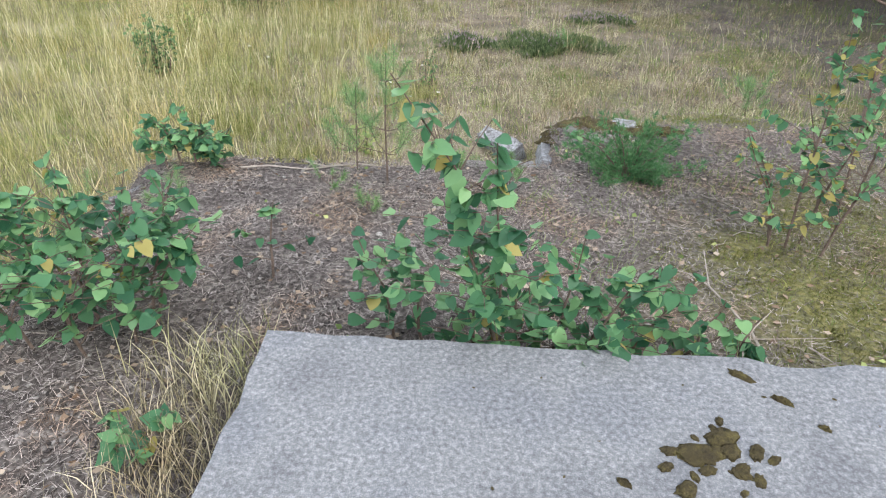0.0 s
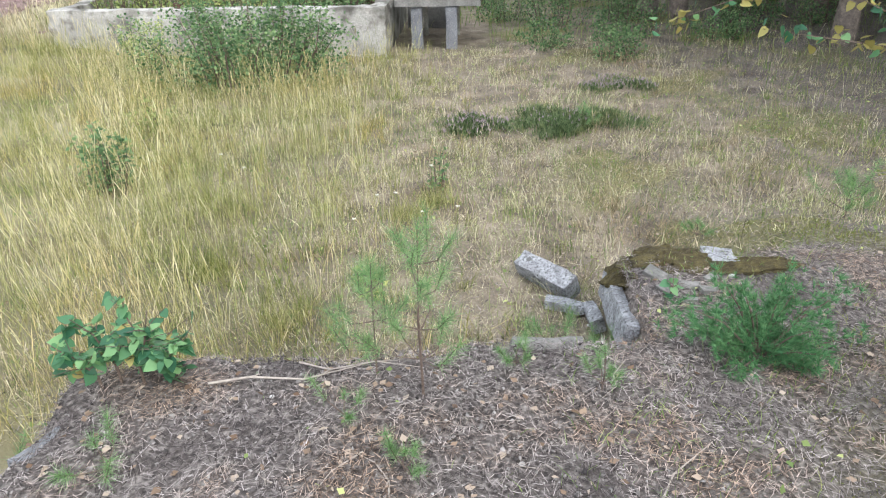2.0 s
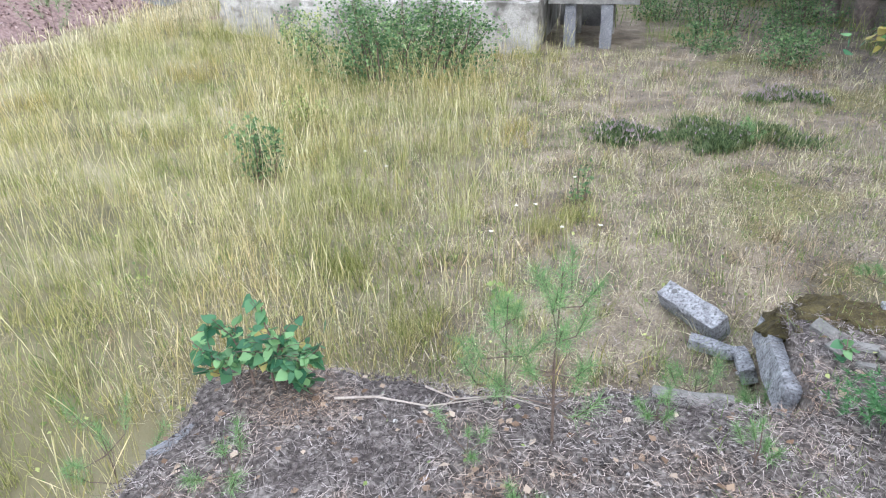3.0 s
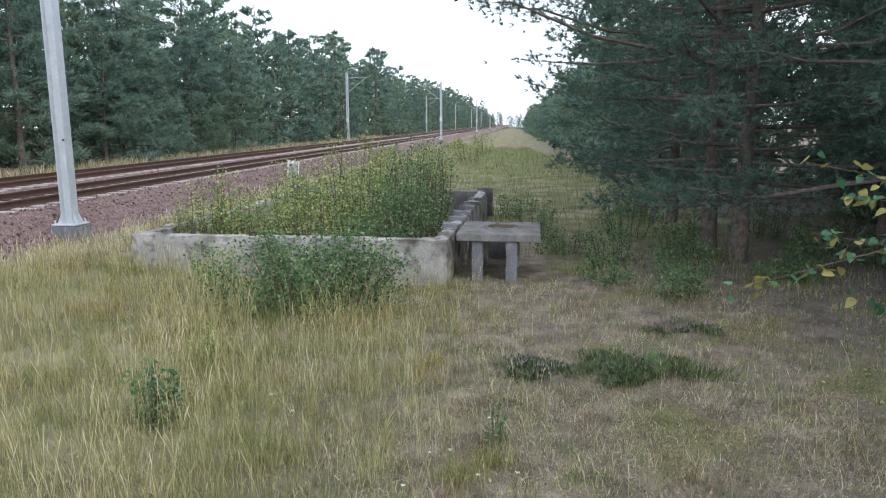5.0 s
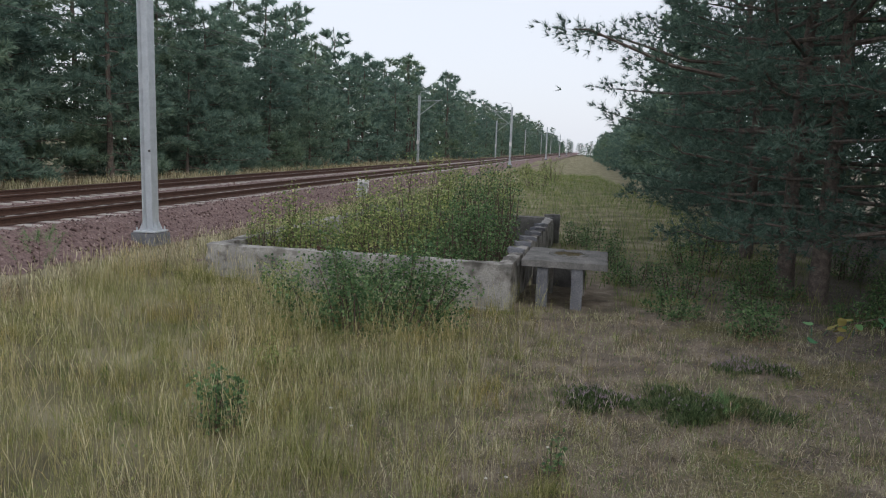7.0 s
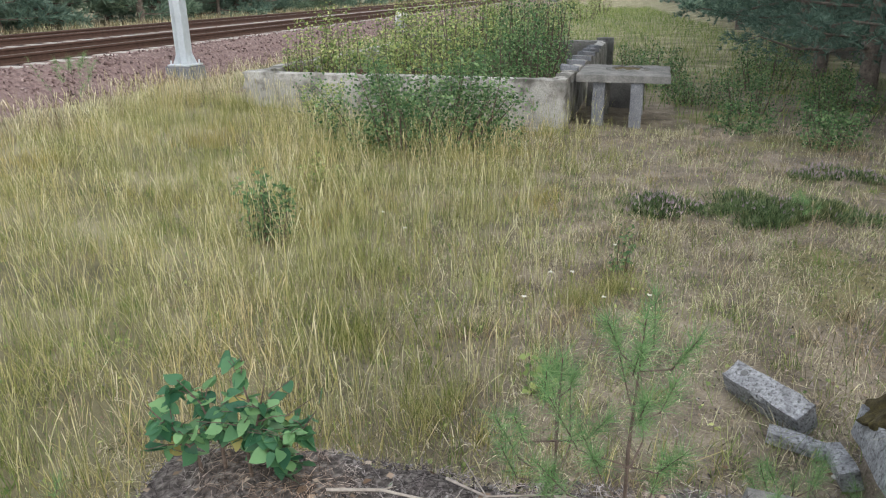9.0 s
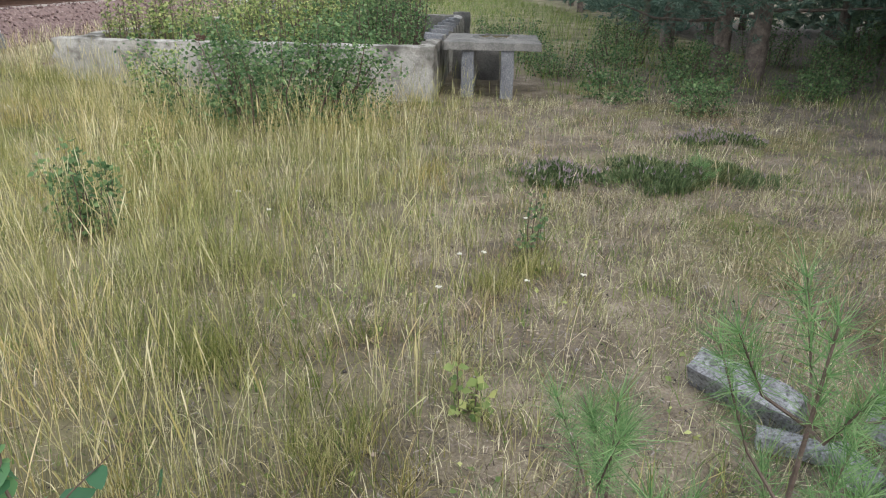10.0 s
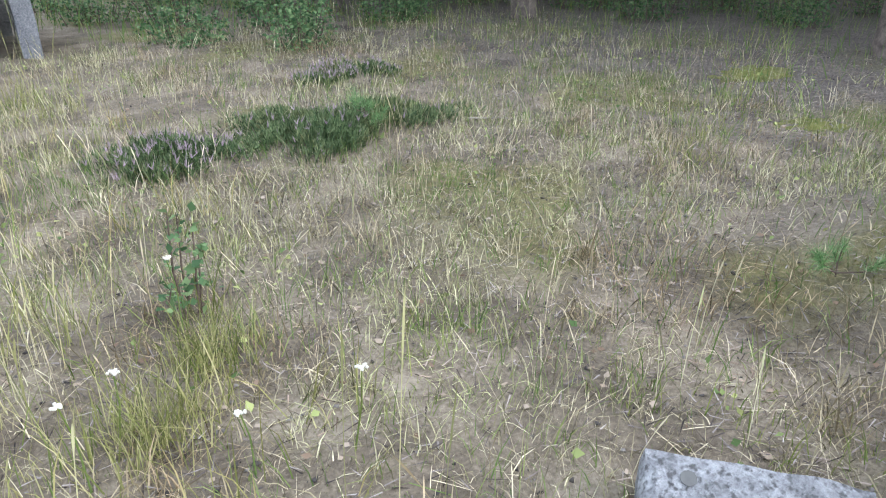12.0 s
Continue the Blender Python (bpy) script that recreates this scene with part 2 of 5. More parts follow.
def mound(x, y):
    """How much of the raised, litter-covered block lies under a place, 0 to 1."""
    edge = 4.62 + 0.92 * sstep(0.74, 0.86, x) + 0.05 * wave(x, y, 3)
    front = 1 - sstep(edge - 0.06, edge + 0.16, y)
    soft = 1 - sstep(edge - 0.3, edge + 2.2, y)
    front = front * (1 - sstep(1.3, 2.2, x)) + soft * sstep(1.3, 2.2, x)
    left = sstep(-2.32, -2.08, x + 0.12 * np.minimum(0, y - 4.0) * -1 + 0.04 * wave(y, x, 3))
    return front * left * (1 - sstep(2.4, 6.0, x))


def moss_at(x, y):
    m = sstep(0.1, 0.5, wave(x, y, 1.1)) * sstep(0.5, 1.6, x) * (1 - sstep(6, 9, x)) * 0.6
    return np.clip(m + 1.1 * np.exp(-((x - 1.95) ** 2 / 0.45 + (y - 2.9) ** 2 / 0.8)), 0, 1)


def height(x, y):
    x, y = np.asarray(x, float), np.asarray(y, float)
    l = lateral(x, y)
    z = 0.03 * wave(x, y, 0.8) + 0.012 * wave(x, y, 4) + 0.42 * sstep(4.5, 9.6, l) + 0.3 * sstep(9.6, 11.5, l)
    z = z + 0.0055 * np.clip(y - 16, 0, 400) * sstep(4.0, 9.0, l)
    return z + mound(x, y) * (0.55 + 0.06 * sstep(4.0, 2.0, y))


def mesh_object(name, verts, faces, mat, parent=None, smooth=False):
    me = bpy.data.meshes.new(name)
    v, f = np.asarray(verts, np.float32), np.asarray(faces, np.int32)
    me.vertices.add(len(v))
    me.vertices.foreach_set("co", v.ravel())
    k = f.shape[1]
    me.loops.add(f.size)
    me.loops.foreach_set("vertex_index", f.ravel())
    me.polygons.add(len(f))
    me.polygons.foreach_set("loop_start", np.arange(0, f.size, k, dtype=np.int32))
    if smooth:
        me.polygons.foreach_set("use_smooth", np.ones(len(f), bool))
    me.update(calc_edges=True)
    me.materials.append(mat)
    ob = new(name, me)
    ob.parent = parent
    return ob


def part(name, bm, mat, parent=None, label="", smooth=False):
    me = bpy.data.meshes.new(name)
    if smooth:
        for f in bm.faces:
            f.smooth = True
    bm.to_mesh(me)
    bm.free()
    me.materials.append(mat)
    ob = new(name, me)
    ob.parent = parent
    return tagged(ob, label)


def thing(name, m, label, category, group="", kind=""):
    ob = new(name)
    ob.matrix_world = m
    return tagged(ob, label, category, group, kind)


def box_bm(sx, sy, sz, m=Matrix(), bevel=0.0, bm=None):
    bm = bm or bmesh.new()
    got = bmesh.ops.create_cube(bm, size=1, matrix=m @ Matrix.Diagonal((sx, sy, sz, 1)))
    if bevel:
        edges = list({e for v in got["verts"] for e in v.link_edges})
        bmesh.ops.bevel(bm, geom=edges, offset=bevel, segments=2, affect="EDGES", profile=0.5)
    return bm


def rough_box_bm(sx, sy, sz, cell=0.12, rough=0.012, chip=0.03, seed=0, m=Matrix()):
    """A box with uneven faces and chipped edges, its base at z 0."""
    bm = bmesh.new()
    bmesh.ops.create_cube(bm, size=1, matrix=Matrix.Translation((0, 0, sz / 2)) @ Matrix.Diagonal((sx, sy, sz, 1)))
    for axis, size in ((0, sx), (1, sy), (2, sz)):
        cuts = min(60, int(size / cell))
        for i in range(1, cuts):
            at = -size / 2 + size * i / cuts if axis < 2 else size * i / cuts
            co, no = [0, 0, 0], [0, 0, 0]
            co[axis], no[axis] = at, 1
            bmesh.ops.bisect_plane(bm, geom=bm.verts[:] + bm.edges[:] + bm.faces[:], plane_co=co, plane_no=no)
    for v in bm.verts:
        p = v.co + Vector((seed * 3.1, seed * 1.7, 0))
        on = (abs(abs(v.co.x) - sx / 2) < 1e-4) + (abs(abs(v.co.y) - sy / 2) < 1e-4) + (v.co.z > sz - 1e-4)
        d = noise.noise_vector(p * 3.0) * rough + noise.noise_vector(p * 11.0) * rough * 0.6
        if on > 1:
            c = max(0.15, noise.noise(p * 5.0) + 0.35) * chip
            d += Vector((-math.copysign(c, v.co.x) if abs(abs(v.co.x) - sx / 2) < 1e-4 else 0, -math.copysign(c, v.co.y) if abs(abs(v.co.y) - sy / 2) < 1e-4 else 0, -c if v.co.z > sz - 1e-4 else 0))
        v.co += d
    bm.transform(m)
    return bm


def tube_bm(points, radii, sides=6, bm=None):
    bm = bm or bmesh.new()
    rings = []
    pts = [Vector(p) for p in points]
    for i, p in enumerate(pts):
        d = (pts[min(i + 1, len(pts) - 1)] - pts[max(i - 1, 0)]).normalized()
        a = d.cross(Vector((0.31, 0.93, 0.17))).normalized()
        b = d.cross(a)
        rings.append([bm.verts.new(p + float(radii[i]) * (math.cos(2 * math.pi * k / sides) * a + math.sin(2 * math.pi * k / sides) * b)) for k in range(sides)])
    for r0, r1 in zip(rings, rings[1:]):
        for k in range(sides):
            bm.faces.new((r0[k], r0[(k + 1) % sides], r1[(k + 1) % sides], r1[k]))
    bm.faces.new(rings[0])
    bm.faces.new(rings[-1][::-1])
    return bm


def blades(base, length, width, lean, profile=((0, 1), (0.5, 0.8), (1, 0)), curl=1.6):
    """Tapered curved blades: base (n,3), lean (n,2) the tip's offset sideways as a share of the length."""
    n = len(base)
    ang = rng.uniform(0, math.pi, n)
    side = np.stack([np.cos(ang), np.sin(ang), np.zeros(n)], 1)
    out, k = [], len(profile)
    for s, w in profile:
        c = base.copy()
        c[:, :2] += lean * (length * s ** curl)[:, None]
        c[:, 2] += length * s * np.sqrt(np.clip(1 - 0.6 * (lean ** 2).sum(1) * s, 0.05, 1))
        off = side * (width * w * 0.5)[:, None]
        out += [c - off, c + off]
    v = np.stack(out, 1).reshape(-1, 3)
    idx = (np.arange(n) * 2 * k)[:, None]
    f = []
    for i in range(k - 1):
        a = idx + 2 * i
        f.append(np.concatenate([a, a + 1, a + 3], 1))
        f.append(np.concatenate([a, a + 3, a + 2], 1))
    return v, np.concatenate(f)


def sprays(pos, direction, count, length, width, spread):
    """Tufts of needles: for each place and direction, count thin triangles."""
    n = len(pos)
    p = np.repeat(pos, count, 0)
    d = np.repeat(direction, count, 0) + rng.normal(0, spread, (n * count, 3))
    d /= np.linalg.norm(d, axis=1)[:, None] + 1e-9
    side = np.cross(d, rng.normal(0, 1, (n * count, 3)))
    side /= np.linalg.norm(side, axis=1)[:, None] + 1e-9
    ln = length * rng.uniform(0.6, 1.15, n * count)[:, None]
    v = np.stack([p - side * width / 2, p + side * width / 2, p + d * ln], 1).reshape(-1, 3)
    return v, np.arange(n * count * 3).reshape(-1, 3)


def leaf_cards(pos, size, up=0.4):
    """Small folded leaves, four triangles each, facing all ways."""
    n = len(pos)
    d = rng.normal(0, 1, (n, 3))
    d[:, 2] *= 0.6
    d /= np.linalg.norm(d, axis=1)[:, None]
    nrm = rng.normal(0, 0.8, (n, 3)) + np.array([0, 0, 1.0])
    side = np.cross(d, nrm)
    side /= np.linalg.norm(side, axis=1)[:, None] + 1e-9
    nz = np.cross(side, d)
    s = (size * rng.uniform(0.6, 1.25, n))[:, None]
    a, c = pos, pos + d * s
    l, r = pos + d * s * 0.4 + side * s * 0.38 + nz * s * 0.1, pos + d * s * 0.4 - side * s * 0.38 + nz * s * 0.1
    v = np.stack([a, l, c, r], 1).reshape(-1, 3)
    i = (np.arange(n) * 4)[:, None]
    f = np.concatenate([np.concatenate([i, i + 1, i + 2], 1), np.concatenate([i, i + 2, i + 3], 1)])
    return v, f


def join_arrays(chunks):
    vs, fs, o = [], [], 0
    for v, f in chunks:
        vs.append(v)
        fs.append(f + o)
        o += len(v)
    return np.concatenate(vs), np.concatenate(fs)


# ---- ground ----
def spread_axis(lo, hi, step, far):
    inner = np.arange(lo, hi + step / 2, step)
    grow = [step]
    while sum(grow) < far:
        grow.append(grow[-1] * 1.3)
    c = np.cumsum(grow)
    return np.concatenate([(lo - c)[::-1], inner, hi + c])


gx, gy = spread_axis(-13.5, 9, 0.1, 1500), spread_axis(-3, 19, 0.1, 1500)
GX, GY = np.meshgrid(gx, gy)
GZ = height(GX, GY) + np.where((GX > -13.5) & (GX < 9) & (GY > -3) & (GY < 19), rng.normal(0, 0.006, GX.shape), 0)
nx, ny = len(gx), len(gy)
ids = np.arange(nx * ny).reshape(ny, nx)
quads = np.stack([ids[:-1, :-1], ids[:-1, 1:], ids[1:, 1:], ids[1:, :-1]], -1).reshape(-1, 4)
ground = mesh_object("ground", np.stack([GX, GY, GZ], -1).reshape(-1, 3), quads, M_GROUND, smooth=True)
tagged(ground, "sandy ground with dry grass, pine litter and moss", "ground", kind="structure")
# Mound litter; right of x 2.5 the dark litter also stands for pine shade.
litter = np.clip(mound(GX, GY) * 1.2 + 0.75 * sstep(2.5, 6.5, GX + 0.2 * wave(GX, GY, 0.6)) * (GY < 40), 0, 1)
moss = moss_at(GX, GY)
grassy = sstep(-0.3, -2.5, GX + 0.6 * wave(GX, GY, 0.7)) * (1 - mound(GX, GY))
far_green = np.maximum(sstep(17, 24, GY) * (GX < 6 + 0.068 * GY), 0)
cover = np.stack([litter, moss * (1 - 0.3 * litter), np.clip(np.maximum(grassy * 0.8, far_green * 0.9), 0, 1), np.ones_like(GX)], -1).reshape(-1, 4)
layer = ground.data.color_attributes.new("cover", "FLOAT_COLOR", "POINT")
layer.data.foreach_set("color", cover.astype(np.float32).ravel())


def on_ground(x, y):
    return float(height(x, y))


# ---- railway ----
TRACK_TURN = -math.degrees(math.atan(SLOPE))
RAIL_TOP = 1.16
CLIMB = 0.0055


def ballast_bed():
    ys = np.concatenate([np.arange(-40, 60, 0.25), np.arange(60, 700, 6)])
    prof = np.array([(8.0, 0.3), (9.2, 0.36), (10.15, 0.5), (10.9, 0.86), (11.3, 0.85), (13.4, 0.85), (14.2, 0.8), (15.2, 0.85), (17.6, 0.85), (18.4, 0.82), (19.6, 0.45)])
    fine_l = np.interp(np.linspace(0, 10, 61), np.arange(11), prof[:, 0])
    fine_z = np.interp(np.linspace(0, 10, 61), np.arange(11), prof[:, 1])
    L, Y = np.meshgrid(fine_l, ys)
    Z = np.tile(fine_z, (len(ys), 1)) + 0.12 * sstep(9.6, 10.8, L) + CLIMB * (Y - 16) + rng.normal(0, 0.012, L.shape)
    n, k = L.shape
    i = np.arange(n * k).reshape(n, k)
    q = np.stack([i[:-1, :-1], i[1:, :-1], i[1:, 1:], i[:-1, 1:]], -1).reshape(-1, 4)
    ob = mesh_object("ballast_bed", np.stack([at_track(L, Y), Y, Z], -1).reshape(-1, 3), q, M_BALLAST)
    tagged(ob, "reddish-brown crushed stone bed under the railway", "ballast", kind="structure")
    # loose stones on the near shoulder and between the rails
    n = 15000
    y = rng.uniform(6, 48, n) ** 1.0
    l = np.where(rng.random(n) < 0.78, rng.uniform(8.05, 11.3, n), rng.uniform(11.3, 18.5, n))
    z = np.interp(l, prof[:, 0], prof[:, 1]) + 0.12 * sstep(9.6, 10.8, l) + CLIMB * (y - 16)
    c = np.stack([at_track(l, y), y, z + 0.005], 1)
    octa = np.array([(1, 0, 0), (-1, 0, 0), (0, 1, 0), (0, -1, 0), (0, 0, 1), (0, 0, -1)], float)
    s = rng.uniform(0.016, 0.04, (n, 1, 1)) * rng.uniform(0.6, 1.3, (n, 6, 1))
    v = (c[:, None] + (octa[None] + rng.normal(0, 0.3, (n, 6, 3))) * s).reshape(-1, 3)
    f = np.array([(0, 2, 4), (2, 1, 4), (1, 3, 4), (3, 0, 4), (2, 0, 5), (1, 2, 5), (3, 1, 5), (0, 3, 5)])
    f = (f[None] + (np.arange(n) * 6)[:, None, None]).reshape(-1, 3)
    tagged(mesh_object("ballast_stones", v, f, M_BALLAST_STONE), "loose reddish-brown crushed stones along the railway", "gravel", kind="stuff")


ballast_bed()


def rail_bm(length):
    """A flat-bottomed rail along y, its foot on z 0."""
    prof = [(-0.075, 0), (0.075, 0), (0.075, 0.012), (0.012, 0.035), (0.01, 0.115), (0.036, 0.13), (0.036, 0.16), (0.028, 0.172), (-0.028, 0.172), (-0.036, 0.16), (-0.036, 0.13), (-0.01, 0.115), (-0.012, 0.035), (-0.075, 0.012)]
    bm = bmesh.new()
    a = [bm.verts.new((x, 0, z)) for x, z in prof]
    b = [bm.verts.new((x, length, z)) for x, z in prof]
    for i in range(len(prof)):
        j = (i + 1) % len(prof)
        bm.faces.new((a[i], a[j], b[j], b[i]))
    bm.faces.new(a[::-1])
    bm.faces.new(b)
    return bm


def sleeper_bm():
    bm = box_bm(2.6, 0.26, 0.2, Matrix.Translation((0, 0, -0.1)), 0.02)
    for v in bm.verts:
        if abs(v.co.x) < 0.5:
            v.co.z -= 0.03
    return bm


def railway_track(l, label):
    y0 = -40
    t = thing("railway_track", pose(at_track(l + 0.7175, y0), y0, RAIL_TOP - 0.172 + CLIMB * (y0 - 16), math.degrees(CLIMB), 0, TRACK_TURN), label, "railway track", "railway tracks")
    for dx in (-0.7175, 0.7175):
        r = part("rail", rail_bm(740), M_RUST, t, "rusty brown steel rail")
        r.location.x = dx
        h = part("rail_head", box_bm(0.05, 740, 0.004, Matrix.Translation((dx, 370, 0.174))), M_RAILHEAD, t, "worn shiny top of the rail")
    me = None
    for i in range(250):
        if me is None:
            s = part("sleeper", sleeper_bm(), M_SLEEPER, t)
            me = s.data
        else:
            s = new("sleeper", me)
            s.parent = t
        s.location = (0, 20 + 0.62 * i, -0.002)
    return t


railway_track(11.7, "near railway track of rusty rails on concrete sleepers")
railway_track(15.7, "far railway track of rusty rails on concrete sleepers")


def mast(x, y, z, h, arm, label):
    """Catenary mast: an H column on a bolted plate and a concrete foot, with a bracket arm (side +1 right, -1 left, 0 none)."""
    t = thing("catenary_mast", pose(x, y, z, 0, 0, TRACK_TURN), label, "mast", "masts along the railway")
    bm = rough_box_bm(0.62, 0.62, 0.75, 0.2, 0.008, 0.03, seed=x, m=Matrix.Translation((0, 0, -0.75)))
    part("footing", bm, M_CONCRETE_PALE, t, "pale stained concrete footing")
    part("base_plate", box_bm(0.54, 0.54, 0.035, Matrix.Translation((0, 0, 0.02)), 0.006), M_STEEL, t)
    for fx in (-0.12, 0.12):
        part("flange", box_bm(0.016, 0.24, h, Matrix.Translation((fx, 0, 0.035 + h / 2))), M_STEEL, t)
    part("web", box_bm(0.222, 0.014, h, Matrix.Translation((0, 0, 0.035 + h / 2))), M_STEEL, t)
    for sx in (-1, 1):
        for sy in (-0.08, 0.08):
            bm = bmesh.new()
            v = [bm.verts.new(p) for p in ((sx * 0.13, sy, 0.038), (sx * 0.25, sy, 0.038), (sx * 0.13, sy, 0.3), (sx * 0.13, sy + 0.012, 0.038), (sx * 0.25, sy + 0.012, 0.038), (sx * 0.13, sy + 0.012, 0.3))]
            for q in ((0, 1, 2), (3, 5, 4), (0, 3, 4, 1), (1, 4, 5, 2), (2, 5, 3, 0)):
                bm.faces.new([v[i] for i in q])
            part("gusset", bm, M_STEEL, t)
        for sy in (-0.2, 0.2):
            part("bolt", tube_bm([(sx * 0.22, sy, 0.03), (sx * 0.22, sy, 0.12)], [0.018, 0.018]), M_STEEL, t)
    part("tag", box_bm(0.05, 0.03, 0.05, Matrix.Translation((0.1, -0.13, 1.85)), 0.006), M_WIRE, t, "small dark clip")
    if arm:
        part("bracket", tube_bm([(0, 0, h - 0.6), (arm * 2.6, 0, h - 0.5)], [0.035, 0.03]), M_STEEL, t)
        part("strut", tube_bm([(0, 0, h - 2.3), (arm * 2.3, 0, h - 0.55)], [0.03, 0.03]), M_STEEL, t)
        part("horn", tube_bm([(0, 0, h), (arm * 0.25, 0, h + 0.5), (arm * 0.9, 0, h + 0.6), (arm * 1.3, 0, h + 0.45)], [0.04, 0.035, 0.03, 0.03]), M_STEEL, t)
        part("number_plate", box_bm(0.34, 0.03, 0.5, Matrix.Translation((0, -0.16, 2.6)), 0.005), M_WHITE, t, "small white plate")
    return t


mast(-9.26, 16.9, 0.72, 7.6, 0, "galvanised steel catenary mast on a concrete footing beside the rails")
for y in (91, 166, 240, 315, 390):
    mast(at_track(9.9, y), y, 0.8 + CLIMB * (y - 16), 7.2, -1, "galvanised catenary mast with bracket arm beside the near track")
for y in (84.5, 155, 225, 300, 375):
    mast(at_track(20.2, y), y, 0.7 + CLIMB * (y - 16), 8.0, 1, "galvanised catenary mast with bracket arm beyond the far track")
poles = thing("timber_pole", pose(at_track(21.2, 86), 86, 0.5), "pair of old timber poles braced together by the railway", "pole")
for dx in (-0.3, 0.1):
    part("pole", tube_bm([(dx * 2, 0, 0), (dx * 0.3, 0, 5.6)], [0.13, 0.1], 8), M_BARK_PINE, poles)


def wire(l, z, name, label, sag):
    pts = []
    for i, y in enumerate(np.arange(-30, 400, 10)):
        ph = ((y + 55) % 70) / 70
        pts.append((at_track(l, y), y, z + CLIMB * (y - 16) - sag * 4 * ph * (1 - ph)))
    tagged(part(name, tube_bm(pts, [0.014] * len(pts), 4), M_WIRE), label, "wire")


for l in (12.4, 16.4):
    wire(l, 6.4, "contact_wire", "thin dark contact wire above the railway track", 0.0)
    wire(l, 8.0, "catenary_wire", "thin dark carrying wire above the railway track", 0.9)


def board_marker(x, y, z):
    t = thing("track_marker", pose(x, y, z, 0, 6, 4), "leaning white-framed grey concrete marker in the grass", "marker")
    part("board", box_bm(0.5, 0.12, 1.0, Matrix.Translation((0, 0, 0.4)), 0.02), M_WHITE, t)
    part("face", box_bm(0.36, 0.02, 0.7, Matrix.Translation((0, -0.065, 0.42)), 0.004), M_GREY_SIGN, t, "grey inset face")


board_marker(-8.27, 32.2, 0.5)

# ---- the ruined concrete basin ----
TANK = pose(-0.84, 14.27, 0, 0, 0, -5.5)
tank = thing("concrete_basin", TANK, "ruined open concrete basin overgrown with bushes", "basin")
TW, TD, TH = 6.1, 9.9, 0.84
part("wall", rough_box_bm(TW, 0.3, TH + 0.25, 0.14, 0.012, 0.05, 1, Matrix.Translation((-TW / 2, 0.15, -0.25))), M_CONCRETE, tank, "weathered grey front wall with a chipped top")
part("wall", rough_box_bm(0.3, TD - 0.6, TH + 0.25, 0.14, 0.014, 0.06, 2, Matrix.Translation((-0.15, TD / 2, -0.25))), M_CONCRETE, tank, "broken side wall with a ragged top edge")
part("wall", rough_box_bm(0.3, TD - 0.6, TH + 0.25, 0.16, 0.012, 0.05, 3, Matrix.Translation((-TW + 0.15, TD / 2, -0.25))), M_CONCRETE, tank)
# Back wall and corner pier take the darker concrete.
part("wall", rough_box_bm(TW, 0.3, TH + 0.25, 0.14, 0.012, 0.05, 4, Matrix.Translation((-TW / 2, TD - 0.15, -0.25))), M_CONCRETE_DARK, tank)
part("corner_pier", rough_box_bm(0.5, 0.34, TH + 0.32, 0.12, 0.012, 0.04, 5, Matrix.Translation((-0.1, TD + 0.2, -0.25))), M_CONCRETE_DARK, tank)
for i in range(6):
    part("rubble", rough_box_bm(0.35, 0.26, 0.1, 0.08, 0.012, 0.03, 20 + i, Matrix.Translation((-0.16, 1.7 + i * 1.05, TH - 0.03)) @ pose(0, 0, 0, 0, 4, 13 * i)), M_CONCRETE_PALE, tank)
part("pipe_stub", box_bm(0.14, 0.12, 0.09, Matrix.Translation((-3.7, 0.15, TH + 0.035)), 0.01), M_RUST, tank, "rusty iron stub")
part("plinth", rough_box_bm(2.6, 0.12, 0.1, 0.14, 0.012, 0.02, 8, Matrix.Translation((-1.3, -0.055, -0.06))), M_CONCRETE, tank)
heap = part("rubble", rough_box_bm(1.2, 0.6, 0.5, 0.14, 0.05, 0.1, 9, Matrix.Translation((-4.6, 6.8, 0.65)) @ pose(0, 0, 0, 12, 8, 30)), M_CONCRETE_DARK, tank)

cover = thing("pit_cover", TANK @ pose(0.06, 0.35, 0), "dark concrete cover slab on square piers beside the basin", "pit cover")
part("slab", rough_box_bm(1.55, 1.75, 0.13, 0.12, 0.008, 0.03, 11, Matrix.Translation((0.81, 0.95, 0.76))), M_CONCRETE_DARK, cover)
bm = bmesh.new()
loops = []
for k in range(28):
    a, up = 2 * math.pi * k / 28, 0.03 + 0.014 * math.sin(k * 2.3) + 0.008 * math.sin(k * 5.1)
    loops.append([bm.verts.new((0.85 + q * math.cos(a), 1.0 + q * math.sin(a), 0.885 + z)) for q, z in ((0.3, 0), (0.3, up), (0.37, up * 0.9), (0.39, 0))])
for k in range(28):
    for i in range(4):
        bm.faces.new((loops[k][i], loops[k][(i + 1) % 4], loops[(k + 1) % 28][(i + 1) % 4], loops[(k + 1) % 28][i]))
part("ring", bm, M_CONCRETE_DARK, cover, "broken round rim of the opening")
# Flat dark disc closes the opening inside the rim.
part("hatch", tube_bm([(0.85, 1.0, 0.885), (0.85, 1.0, 0.898)], [0.29, 0.29], 24), M_MOSS_DARK, cover, "dark disc in the round opening")
for px, py in ((0.43, 0.24), (1.06, 0.2), (0.43, 1.6), (1.06, 1.62)):
    part("pier", rough_box_bm(0.21, 0.2, 0.98, 0.1, 0.006, 0.016, px * 7 + py, Matrix.Translation((px, py, -0.22))), M_CONCRETE_PALE if py < 1 else M_CONCRETE, cover)
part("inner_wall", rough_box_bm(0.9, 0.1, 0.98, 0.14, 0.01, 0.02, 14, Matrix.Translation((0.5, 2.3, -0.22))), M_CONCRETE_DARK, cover)

